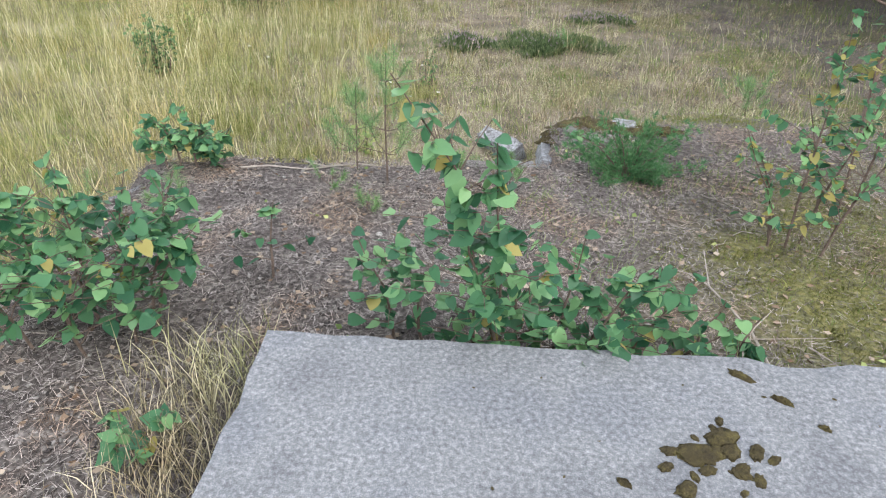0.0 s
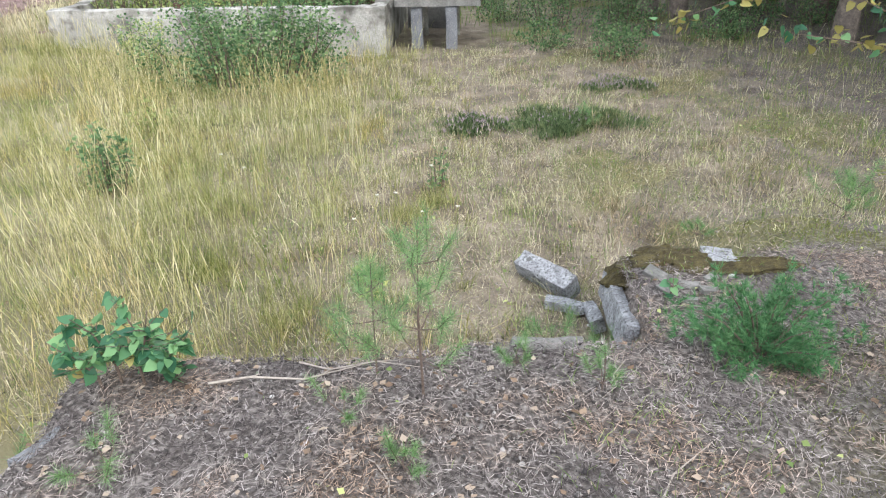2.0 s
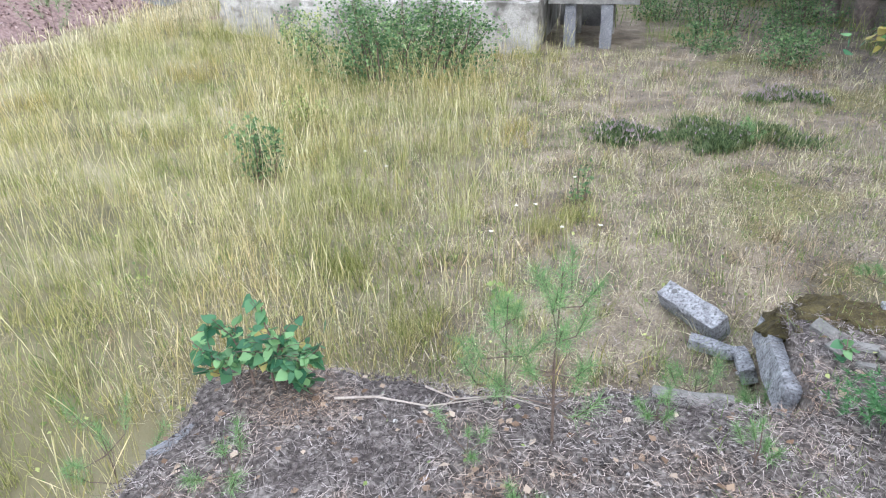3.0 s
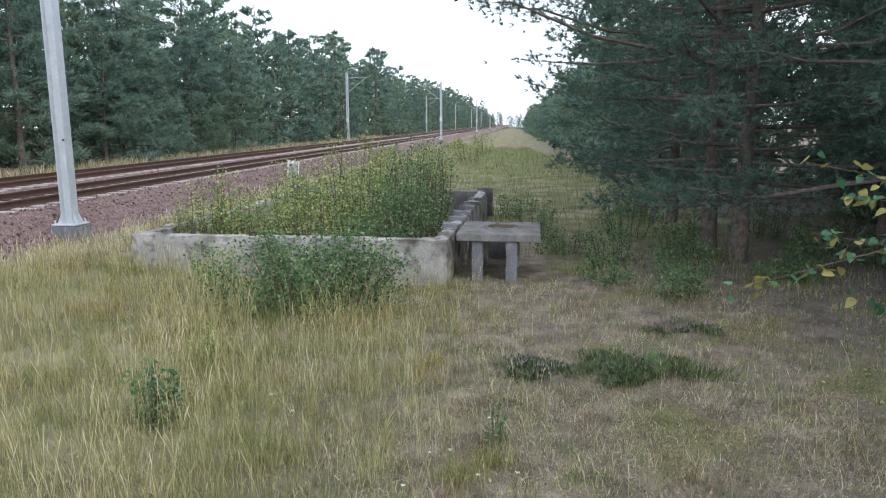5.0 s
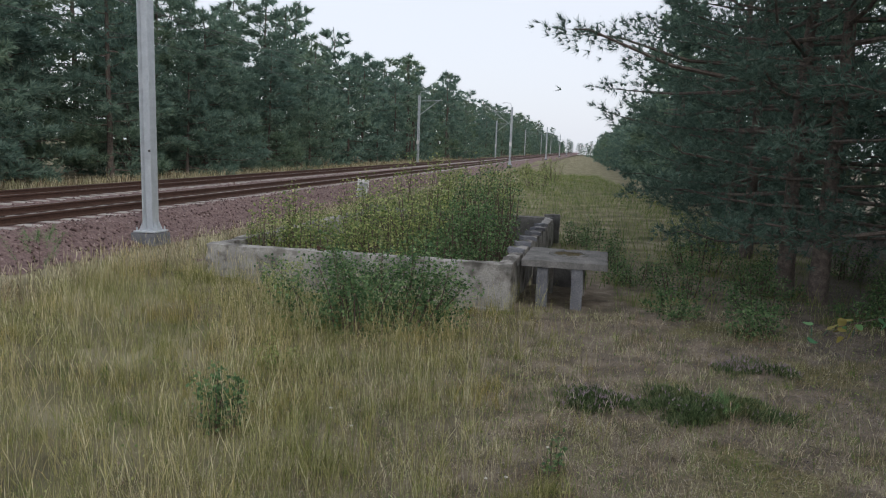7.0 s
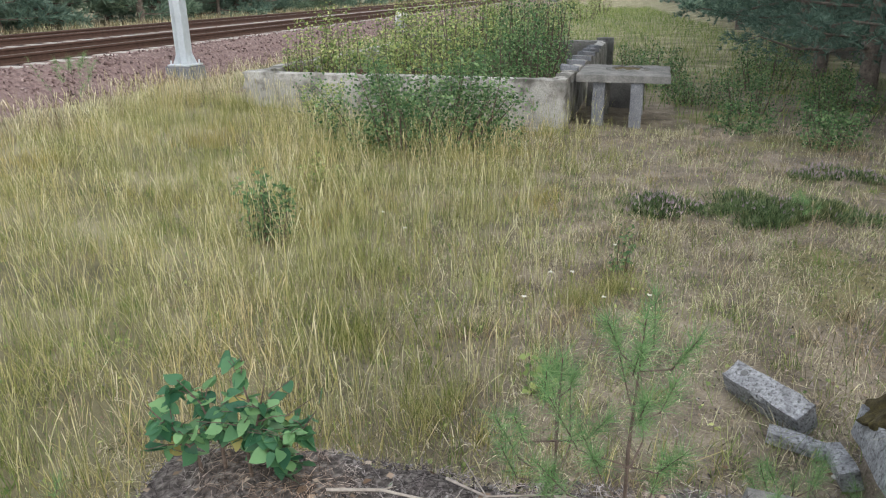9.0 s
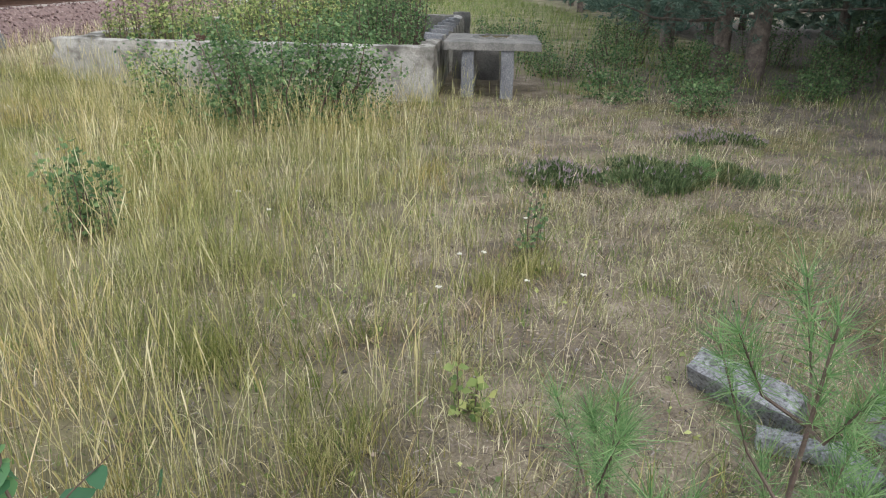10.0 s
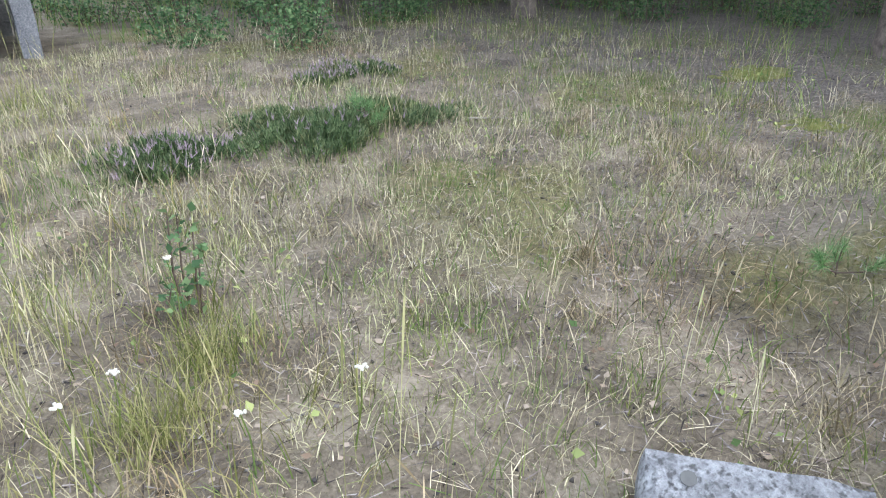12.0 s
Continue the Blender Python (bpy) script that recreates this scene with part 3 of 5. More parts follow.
# ---- the start: slab, broken beams ----
slab = tagged(part("concrete_slab", rough_box_bm(3.4, 4.4, 0.5, 0.12, 0.006, 0.02, 15), M_CONCRETE_PALE), "pale rough concrete slab set in the mound", "slab")
slab.matrix_world = pose(-0.68, 2.05, 0.5, 0, 0, -3.5) @ pose(1.7, -2.2, 0)


def moss_cushion(m, rx, ry, h, mat, label, seed=0):
    bm = bmesh.new()
    bmesh.ops.create_icosphere(bm, subdivisions=4 if rx > 0.1 else 3, radius=1)
    for v in bm.verts:
        p = v.co.copy()
        k = 1 + 0.45 * noise.noise(p * 2.3 + Vector((seed, 0, 0))) + 0.16 * noise.noise(p * 7 + Vector((seed, 3, 0)))
        v.co = Vector((p.x * rx * k, p.y * ry * k, max(-0.3, p.z) * h * (0.8 + 0.8 * noise.noise(p * 9 + Vector((seed, 0, 5))))))
    ob = part("moss_cushion", bm, mat, None, smooth=True)
    ob.matrix_world = m
    return tagged(ob, label, "moss", "moss cushions")


for i, (x, y, rx, ry) in enumerate([(0.62, 1.55, 0.09, 0.06), (0.72, 1.62, 0.07, 0.05), (0.55, 1.42, 0.05, 0.035), (0.8, 1.56, 0.045, 0.03), (0.88, 1.9, 0.06, 0.018), (0.97, 1.78, 0.05, 0.012), (1.05, 1.66, 0.03, 0.012), (0.38, 1.44, 0.03, 0.016)]):
    moss_cushion(pose(x + 0.08, y - 0.06, 1.0, 0, 0, -40 if y > 1.64 else 20 * i), rx * 0.75, ry * 0.7, 0.02, M_MOSS_DARK, "dark brown dry moss clump on the concrete slab", i)
r = np.random.default_rng(55)
for i in range(34):
    x, y, q = (r.normal(0.72, 0.08), r.normal(1.5, 0.05), r.uniform(0.008, 0.028)) if i < 22 else (r.uniform(0.0, 1.6), r.uniform(1.2, 1.95), r.uniform(0.003, 0.009))
    moss_cushion(pose(x, y, 1.0, 0, 0, r.uniform(0, 180)), q * 1.3, q * 0.8, min(0.014, q * 0.6), M_MOSS_DARK, "crumb of dark dry moss on the concrete slab", 100 + i)
for i, (x, y, rx, ry) in enumerate([(4.44, 7.94, 0.34, 0.22), (5.89, 9.27, 0.5, 0.3)]):
    moss_cushion(pose(x, y, on_ground(x, y) - 0.005), rx, ry, 0.03, M_MOSS, "low olive-green moss cushion on the ground", 10 + i)


def beam(name, a, b, w, h, mat, label, category, seed=0, hole=False, roll=0):
    a, b = Vector(a), Vector(b)
    d = b - a
    turn = d.to_track_quat("X", "Z").to_matrix().to_4x4()
    t = thing(name, Matrix.Translation((a + b) / 2) @ turn @ pose(0, 0, 0, roll, 0, 0), label, category)
    part("body", rough_box_bm(d.length, w, h, 0.035, 0.007, 0.018, seed, Matrix.Translation((0, 0, -h / 2))), mat, t, smooth=False)
    if hole:
        # Solid dark disc: the shade inside the bolt hole put in as colour.
        part("bolt_hole_shade", tube_bm([(-d.length / 2 + 0.11, 0.01, h / 2 - 0.02), (-d.length / 2 + 0.11, 0.01, h / 2 + 0.004)], [0.02, 0.02], 10), M_WIRE, t, "dark disc for the shade in the bolt hole")
    return t


beam("broken_post", (0.36, 6.3, 0.09), (0.68, 5.88, 0.08), 0.15, 0.16, M_WOOD_GREY, "weathered grey broken post with a bolt hole, lying in grass", "post", 31, True, 25)
beam("broken_plank", (0.47, 5.84, 0.02), (0.74, 5.7, 0.03), 0.1, 0.07, M_WOOD_GREY, "short pale grey broken piece lying in grass", "fragment", 33)
beam("weathered_board", (0.84, 5.66, 0.26), (0.72, 4.78, 0.42), 0.085, 0.16, M_WOOD_GREY, "split grey weathered board edging the mound", "board", 35, False, -12)
beam("broken_slab", (0.76, 5.74, 0.04), (0.74, 5.44, 0.06), 0.1, 0.1, M_WOOD_GREY, "grey broken slab leaning on the mound's edge", "fragment", 44, False, 20)
beam("broken_slab", (1.36, 5.46, 0.53), (1.56, 5.42, 0.53), 0.2, 0.08, M_WOOD_GREY, "pale grey lichen-spotted stone on the mossy edge", "fragment", 45)
beam("broken_slab", (1.0, 4.98, 0.5), (1.25, 4.9, 0.5), 0.12, 0.06, M_CONCRETE_DARK, "small pale broken slab in brown moss", "fragment", 46)
block = tagged(part("broken_block", rough_box_bm(1.0, 0.7, 0.36, 0.06, 0.03, 0.07, 37), M_CONCRETE_DARK), "broken concrete block capped with brown moss", "concrete block")
block.matrix_world = pose(1.56, 5.24, 0.09, 0, 2, -4)
moss_cushion(pose(1.2, 5.4, 0.53), 0.32, 0.17, 0.05, M_MOSS_DARK, "brown and olive moss mat on the broken block", 41)
moss_cushion(pose(1.62, 5.3, 0.55), 0.26, 0.1, 0.03, M_MOSS_DARK, "dark moss mat beside the broken block", 42)
moss_cushion(pose(1.02, 5.5, 0.44, 0, -18, 0), 0.24, 0.2, 0.09, M_MOSS_DARK, "thick dark moss hanging over the mound's edge", 43)
for i, (x, y, turn, tip, ln) in enumerate([(1.02, 5.22, -40, 14, 0.2), (1.14, 5.12, -35, -8, 0.16), (1.0, 5.06, -55, 18, 0.13), (1.25, 5.05, 10, 10, 0.14), (1.1, 4.96, -25, -6, 0.1), (1.3, 5.18, 30, 6, 0.11)]):
    flake = tagged(part("stone_flake", rough_box_bm(ln, ln * 0.5, 0.025, 0.03, 0.006, 0.014, 60 + i), M_CONCRETE_DARK), "thin grey stone flake lying in dark moss and litter", "stone", "stone flakes")
    flake.matrix_world = pose(x, y, on_ground(x, y) - 0.002, tip * 0.5, tip, turn)
beam("edge_stone", (-2.12, 3.95, 0.47), (-2.0, 4.18, 0.46), 0.1, 0.12, M_CONCRETE_PALE, "pale concrete edge showing at the mound's corner", "stone", 39)
beam("edge_stone", (0.05, 4.64, 0.47), (0.42, 4.58, 0.47), 0.16, 0.14, M_CONCRETE_DARK, "dark concrete edge showing at the mound's rim", "stone", 40)
for i in range(26):
    x, y = (rng.normal(0.92, 0.12), rng.normal(5.62, 0.07)) if i < 14 else ((1.55 + rng.normal(0, 0.1), 5.2 + rng.normal(0, 0.1)) if i < 18 else (rng.uniform(-1.8, 1.5), rng.uniform(2.4, 4.4)))
    s = rng.uniform(0.008, 0.022) * (2.2 if i == 15 else 1)
    bm = bmesh.new()
    bmesh.ops.create_icosphere(bm, subdivisions=2, radius=s)
    for v in bm.verts:
        v.co *= 1 + 0.35 * noise.noise(v.co * 30 + Vector((i, 0, 0)))
        v.co.z *= 0.6
    p = part("pebble", bm, M_STONE_PALE, None)
    p.location = (x, y, max(on_ground(x, y), 0.53 if 1.5 < x and i < 18 and i > 13 else 0) + s * 0.3)
    tagged(p, "small pale grey pebble on the litter", "pebble", "pebbles")


# ---- trees ----
def pine_parts(seed, h, base, radius, limbs, tufts, needle, width, count, far=False, reaching=()):
    """Trunk, limbs and needles of a Scots pine that stands at the origin."""
    r = np.random.default_rng(seed)
    zs = np.linspace(0, h, 9)
    bend = np.cumsum(r.normal(0, 0.04, (9, 2)), 0) * (zs / h)[:, None] * 1.5
    pts = [(bend[i, 0], bend[i, 1], zs[i] - (0.15 if i == 0 else 0)) for i in range(9)]
    rad = [0.0125 * h * (1 - 0.9 * z / h) * (1.25 if i == 0 else 1) + 0.015 for i, z in enumerate(zs)]
    trunk = tube_bm(pts, rad, 10 if not far else 6)
    limb = bmesh.new()
    P, D = [], []
    for i in range(limbs + len(reaching)):
        f = (i + r.uniform(0, 0.8)) / limbs
        z = base + (h * 0.97 - base) * f ** 0.9
        a = i * 2.399 + r.normal(0, 0.3)
        reach = radius * (1 - f) ** 0.42 * r.uniform(0.65, 1.1) + 0.35
        rise = r.uniform(-0.12, 0.12) * reach + 0.35 * reach * f
        if i >= limbs:
            z, a, reach, rise = reaching[i - limbs]
        ox, oy = np.interp(z, zs, bend[:, 0]), np.interp(z, zs, bend[:, 1])
        line = []
        for s in (0, 0.3, 0.6, 0.85, 1):
            line.append(np.array([ox + math.cos(a) * reach * s, oy + math.sin(a) * reach * s, z + rise * s + 0.12 * reach * (s * s - s) * 1.5]) + r.normal(0, 0.04 * reach * s, 3) * 0.6)
        rr = 0.012 + 0.011 * reach
        tube_bm(line, [rr, rr * 0.75, rr * 0.5, rr * 0.3, 0.006], 3 if far else 5, limb)
        k = max(4, int(tufts / limbs * (0.35 + reach / radius)))
        s = 1 - (r.random(k) ** 1.3) * 0.72
        arr = np.array(line)
        c = np.stack([np.interp(s, (0, 0.3, 0.6, 0.85, 1), arr[:, j]) for j in range(3)], 1)
        off = r.normal(0, 1, (k, 3)) * np.array([1, 1, 0.45]) * (0.05 + 0.17 * reach * (1.15 - s))[:, None]
        P.append(c + off)
        d = off / (np.linalg.norm(off, axis=1)[:, None] + 1e-6) * 0.7 + np.array([math.cos(a), math.sin(a), 0.55]) * 0.6
        D.append(d)
    P, D = np.concatenate(P), np.concatenate(D)
    return trunk, limb, sprays(P, D, count, needle, width, 0.55)


def pine(seed, h, base, radius, limbs, tufts, needle, width, count, label, group, far=False, reaching=()):
    t = thing("pine_tree", Matrix(), label, "tree", group)
    trunk, limb, (v, f) = pine_parts(seed, h, base, radius, limbs, tufts, needle, width, count, far, reaching)
    part("trunk", trunk, M_BARK_PINE, t, smooth=True)
    part("branchwork", limb, M_BARK_PINE, t)
    tagged(mesh_object("crown", v, f, M_NEEDLE_HAZED if far else M_NEEDLE, t), kind="stuff")
    return t


def place(t, x, y, turn, scale=1.0, z=None, tilt=0.0):
    t.scale = (scale,) * 3
    t.matrix_basis = pose(x, y, on_ground(x, y) - 0.03 if z is None else z, tilt, 0, turn) @ Matrix.Diagonal((scale, scale, scale, 1))


near_label = "tall Scots pine with low spreading blue-green branches"
edge_pine = pine(3, 12.5, 1.1, 4.5, 64, 6400, 0.17, 0.016, 14, near_label, "pines at the forest edge", reaching=((4.3, 1.6, 5.7, 0.9), (4.6, 1.45, 5.0, 0.7)))
place(edge_pine, 5.17, 16.6, 100)
edge_pine_b = pine(5, 13.5, 1.7, 3.8, 54, 4000, 0.21, 0.023, 10, near_label, "pines at the forest edge")
place(edge_pine_b, 7.3, 14.1, 30)
for x, y, turn, s, which in ((4.75, 17.2, 210, 0.95, 0), (10.0, 14.5, 140, 1.0, 1), (8.1, 8.9, 80, 0.9, 1), (9.0, 18.0, 20, 1.0, 1), (5.6, 23.0, 300, 1.0, 0), (13.0, 12.0, 250, 1.0, 1), (12.0, 18.0, 190, 1.1, 1), (11.5, 6.0, 10, 1.0, 1), (6.4, 28.0, 60, 0.95, 1)):
    src = edge_pine if which == 0 else edge_pine_b
    c = copy_thing(src, pose(x, y, on_ground(x, y) - 0.03, 0, 0, turn))
    c.scale = (s, s, s)

FOREST, YOUNG = "Scots pine in the dense forest along the railway", "young Scots pine at the edge of the railway forest"
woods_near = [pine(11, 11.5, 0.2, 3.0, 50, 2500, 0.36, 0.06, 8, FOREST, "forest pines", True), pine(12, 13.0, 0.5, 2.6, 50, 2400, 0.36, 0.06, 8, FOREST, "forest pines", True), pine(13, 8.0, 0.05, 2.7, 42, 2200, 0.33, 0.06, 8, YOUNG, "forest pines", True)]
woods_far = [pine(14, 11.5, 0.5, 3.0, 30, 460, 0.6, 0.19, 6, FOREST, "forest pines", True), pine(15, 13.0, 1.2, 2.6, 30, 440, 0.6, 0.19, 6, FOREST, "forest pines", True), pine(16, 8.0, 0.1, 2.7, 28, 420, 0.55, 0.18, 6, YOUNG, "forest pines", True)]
spots = []
r = np.random.default_rng(21)
for row, l0 in enumerate((23.4, 26.2, 29.8)):
    y = 8 + row
    while y < 640:
        spots.append((at_track(l0 + r.normal(0, 0.7), y), y, row))
        y += r.uniform(1.8, 2.6) * (1 + y / 65) * (1 + 0.15 * row)
for row, off in enumerate((7.0, 10.5)):
    y = 31 + 2 * row
    while y < 620:
        spots.append((off - 0.5 + SLOPE * y * 0.95 + r.normal(0, 0.6), y, row))
        y += r.uniform(3.0, 4.4) * (1 + y / 90)
for i, (x, y) in enumerate([(16, 6), (15, 15), (17, 20), (15, 25), (20, 10), (19, 16), (21, 22), (14, 30), (11, 24), (14, 9.5), (17.5, 12.5), (9.5, 30), (23, 16), (24, 9), (18, 1), (13, 2)]):
    spots.append((x, y, 1))
for i in range(26):
    spots.append((r.uniform(12, 24), r.uniform(15, 34), 0))
for i in range(16):
    spots.append((at_track(24 - 3.6 * i, 660) + r.normal(0, 1), 660 + r.uniform(0, 40), 1))
first = set()
for x, y, row in spots:
    k = (2 if r.random() < 0.7 else int(r.integers(0, 2))) if row == 0 else int(r.integers(0, 2))
    s = r.uniform(0.8, 1.1) * (1.0 + min(0.1, y / 1200))
    near = x < 0 and math.hypot(x, y) < 62
    src, turn = (woods_near if near else woods_far)[k], r.uniform(0, 360)
    if src.name not in first:
        place(src, x, y, turn, 1.0)
        first.add(src.name)
        continue
    c = copy_thing(src, pose(x, y, on_ground(x, y) - 0.05, 0, 0, turn))
    c.scale = (s, s, s * r.uniform(0.9, 1.1))


def shrub(name, x, y, z, rx, ry, h, n, leaf, mat, label, category="bush", stems=9, seed=0):
    """A leafy shrub: stems that fan out from the base, leaves thick along their upper parts."""
    r = np.random.default_rng(seed + 100)
    t = thing(name, pose(x, y, z), label, category)
    bm, P = bmesh.new(), []
    for i in range(stems):
        a, q = r.uniform(0, 2 * math.pi), math.sqrt(r.random())
        tip = np.array([math.cos(a) * rx * q, math.sin(a) * ry * q, h * (0.62 + 0.38 * (1 - q * q)) * r.uniform(0.62, 1.2)])
        foot = tip * np.array([0.6, 0.6, 0]) - np.array([0, 0, 0.05])
        mid = (foot + tip) / 2 + r.normal(0, 0.05, 3) * h
        tube_bm([foot, mid, tip], [0.009 * h + 0.003, 0.006 * h + 0.002, 0.002], 4, bm)
        k = n // stems
        s = r.random(k) ** 0.85
        c = np.where(s[:, None] < 0.5, foot + (mid - foot) * (2 * s[:, None]), mid + (tip - mid) * (2 * s[:, None] - 1))
        P.append(c + r.normal(0, 1, (k, 3)) * np.array([0.2 * rx, 0.2 * ry, 0.1 * h]) * (0.35 + 0.8 * (1 - s))[:, None])
    tagged(part("branchwork", bm, M_TWIG, t), kind="stuff")
    P = np.concatenate(P)
    P[:, 2] = np.abs(P[:, 2]) + 0.02
    v, f = leaf_cards(P, leaf)
    tagged(mesh_object("foliage", v, f, mat, t), kind="stuff")
    return t


# bushes inside and before the basin
m_in = TANK
for i, (u, w, rx, ry, h, n, mat) in enumerate([(-1.2, 2.6, 0.9, 1.2, 2.05, 5200, M_SHRUB_DARK), (-2.4, 2.2, 1.0, 1.2, 2.2, 5200, M_SHRUB), (-3.7, 2.4, 1.0, 1.2, 2.0, 4200, M_SHRUB), (-5.0, 1.6, 0.8, 0.9, 1.8, 2800, M_SHRUB), (-2.8, 5.0, 1.3, 1.4, 2.6, 4000, M_SHRUB), (-1.3, 5.6, 0.9, 1.6, 2.4, 3200, M_SHRUB_DARK), (-2.0, 8.2, 1.3, 1.2, 2.5, 2600, M_SHRUB), (-4.6, 5.0, 0.9, 1.2, 1.6, 1600, M_SHRUB), (-5.2, 0.95, 0.55, 0.5, 1.7, 1500, M_SHRUB), (-4.2, 1.1, 0.8, 0.6, 1.6, 2200, M_SHRUB), (-2.9, 1.0, 0.9, 0.6, 1.7, 2600, M_SHRUB), (-1.6, 1.0, 0.8, 0.6, 1.6, 2400, M_SHRUB_DARK)]):
    p = m_in @ Vector((u, w, 0.05))
    shrub("bush", p.x, p.y, 0.05, rx, ry, h, n, 0.06, mat, "dense green bush growing inside the concrete basin", seed=i, stems=26)
shrub("bush", -2.95, 12.3, 0.0, 1.75, 0.9, 1.5, 9500, 0.055, M_SHRUB_DARK, "leafy dark-green bush before the basin wall", seed=30, stems=34)
shrub("bush", -4.6, 13.2, 0.1, 0.6, 0.5, 0.75, 1500, 0.04, M_SHRUB, "small green bush at the basin wall", seed=31, stems=14)
shrub("weed", -3.45, 8.25, 0.0, 0.32, 0.28, 0.66, 800, 0.05, M_SHRUB_DARK, "grey-green leafy weed standing in dry grass", "weed", seed=32, stems=12)
shrub("weed", -3.7, 10.3, 0.0, 0.35, 0.3, 0.4, 480, 0.04, M_SHRUB, "low green weed in the dry grass", "weed", seed=33, stems=10)
for i, (x, y, h) in enumerate([(3.1, 13.6, 0.6), (2.0, 14.6, 0.45), (3.7, 15.2, 0.8), (2.6, 16.6, 0.9), (4.3, 17.4, 1.0), (1.6, 17.5, 0.7), (1.2, 20.0, 0.9), (3.6, 20.0, 1.2), (0.9, 24, 0.9), (5.4, 14.9, 0.5), (8.6, 12.6, 0.9), (9.6, 10.8, 0.8), (6.3, 16.0, 0.8), (7.4, 17.6, 1.1), (4.8, 24, 1.4), (9.0, 14.2, 0.9), (10.5, 12.4, 1.0), (11.6, 10.4, 0.9), (11.8, 14.6, 1.2), (13.2, 16.5, 1.3), (8.2, 16.2, 1.0), (10.6, 17.0, 1.2), (14.0, 13.6, 1.2), (13.6, 9.4, 1.0), (9.8, 20.5, 1.3), (7.0, 20.0, 1.1), (15.5, 17.5, 1.4)]):
    shrub("bush", x, y, on_ground(x, y), 0.45 + h * 0.35, 0.4 + h * 0.3, h, int(700 + 900 * h), 0.05, M_SHRUB_DARK, "low green undergrowth bush by the forest edge", seed=40 + i, stems=14)
for i, (l, y, h) in enumerate([(9.2, 52, 1.0), (7.8, 44, 1.3), (8.6, 64, 1.2), (5.0, 40, 1.6), (4.0, 58, 2.0), (7.0, 78, 1.6), (3.5, 75, 2.4), (5.5, 100, 2.4), (6.5, 34, 0.8)]):
    shrub("bush", at_track(l, y), y, on_ground(at_track(l, y), y), 0.6 + h * 0.4, 0.7 + h * 0.3, h, 800, 0.1, M_SHRUB, "green bush on the grassy verge beside the railway", seed=70 + i, stems=12)
shrub("weed", -0.75, 5.95, 0.0, 0.1, 0.1, 0.3, 70, 0.05, M_SHRUB, "small green seedling in the dry grass", "weed", seed=91, stems=4)
shrub("weed", -0.2, 8.0, 0.0, 0.13, 0.12, 0.35, 90, 0.04, M_SHRUB_DARK, "small green weed in the short grass", "weed", seed=92, stems=5)


def heather(x, y, rx, ry, h, n, bloom, label, seed):
    r = np.random.default_rng(seed)
    t = thing("heather", pose(x, y, on_ground(x, y)), label, "heather", "heather patches")
    a, q = r.uniform(0, 2 * math.pi, n), np.sqrt(r.random(n)) * r.uniform(0.75, 1.3, n)
    keep = r.random(n) < np.clip(0.5 + 0.75 * wave(np.cos(a) * rx * q + seed, np.sin(a) * ry * q, 4.5), 0.06, 1)
    a, q = a[keep], q[keep]
    n = len(a)
    wob = 1 + 0.28 * np.sin(a * 3 + seed) + 0.2 * np.sin(a * 5 + 2 * seed)
    b = np.stack([np.cos(a) * rx * q * wob, np.sin(a) * ry * q * wob, np.zeros(n)], 1)
    ln = h * r.uniform(0.35, 1.2, n) * (1.1 - 0.5 * np.minimum(q, 1.2)) * (0.75 + 0.35 * wave(b[:, 0] + seed, b[:, 1], 5))
    lean = np.stack([np.cos(a) * q, np.sin(a) * q], 1) * 0.5 + r.normal(0, 0.15, (n, 2))
    v, f = blades(b, ln, np.full(n, 0.009), lean, ((0, 0.5), (0.35, 1), (0.7, 1), (1, 0.2)))
    tip = b + np.concatenate([lean * (ln * 0.75)[:, None], (ln * 0.8)[:, None]], 1)
    s = sprays(tip * np.array([0.95, 0.95, 0.85]), np.tile([0, 0, 1.0], (n, 1)), 5, 0.06, 0.009, 0.5)
    v, f = join_arrays([(v, f), s])
    tagged(mesh_object("foliage", v, f, M_HEATHER, t), kind="stuff")
    k = int(n * bloom)
    if k:
        v, f = sprays(tip[:k] + np.array([0, 0, 0.01]), np.tile([0, 0, 1.0], (k, 1)), 4, 0.06, 0.008, 0.35)
        tagged(mesh_object("bloom", v, f, M_HEATHER_BLOOM, t), kind="stuff")
    return t


heather(0.28, 9.85, 0.36, 0.26, 0.24, 1500, 0.25, "low heather clump with faded mauve bloom", 1)
heather(1.5, 9.85, 0.72, 0.38, 0.27, 3600, 0.05, "wide dark-green heather patch in dry grass", 2)
heather(2.5, 11.5, 0.46, 0.22, 0.22, 1300, 0.4, "small heather clump with faded mauve bloom", 3)


# ---- young plants on the mound ----
def heart_leaf(name, mat):
    bm = bmesh.new()
    half = [(0, 0), (0.3, -0.06), (0.44, 0.18), (0.36, 0.5), (0.16, 0.8), (0, 1.0)]
    mid = [bm.verts.new((0, y, -0.06 * math.sin(y * 3))) for _, y in half]
    for s in (-1, 1):
        edge = [bm.verts.new((s * x, y, 0.1 * x - 0.1 * y * y)) for x, y in half[1:-1]]
        ring = [mid[0], *edge, mid[-1]]
        for i in range(len(ring) - 1):
            vs = [ring[i], ring[i + 1], mid[min(i + 1, 5)], mid[i]]
            uniq = []
            for v in vs:
                if v not in uniq:
                    uniq.append(v)
            if len(uniq) > 2:
                bm.faces.new(uniq if s < 0 else uniq[::-1])
    me = bpy.data.meshes.new(name)
    for f in bm.faces:
        f.smooth = True
    bm.to_mesh(me)
    bm.free()
    me.materials.append(mat)
    return me


LEAF, LEAF_YELLOW = heart_leaf("leaf", M_BIRCH), heart_leaf("leaf", M_BIRCH_YELLOW)


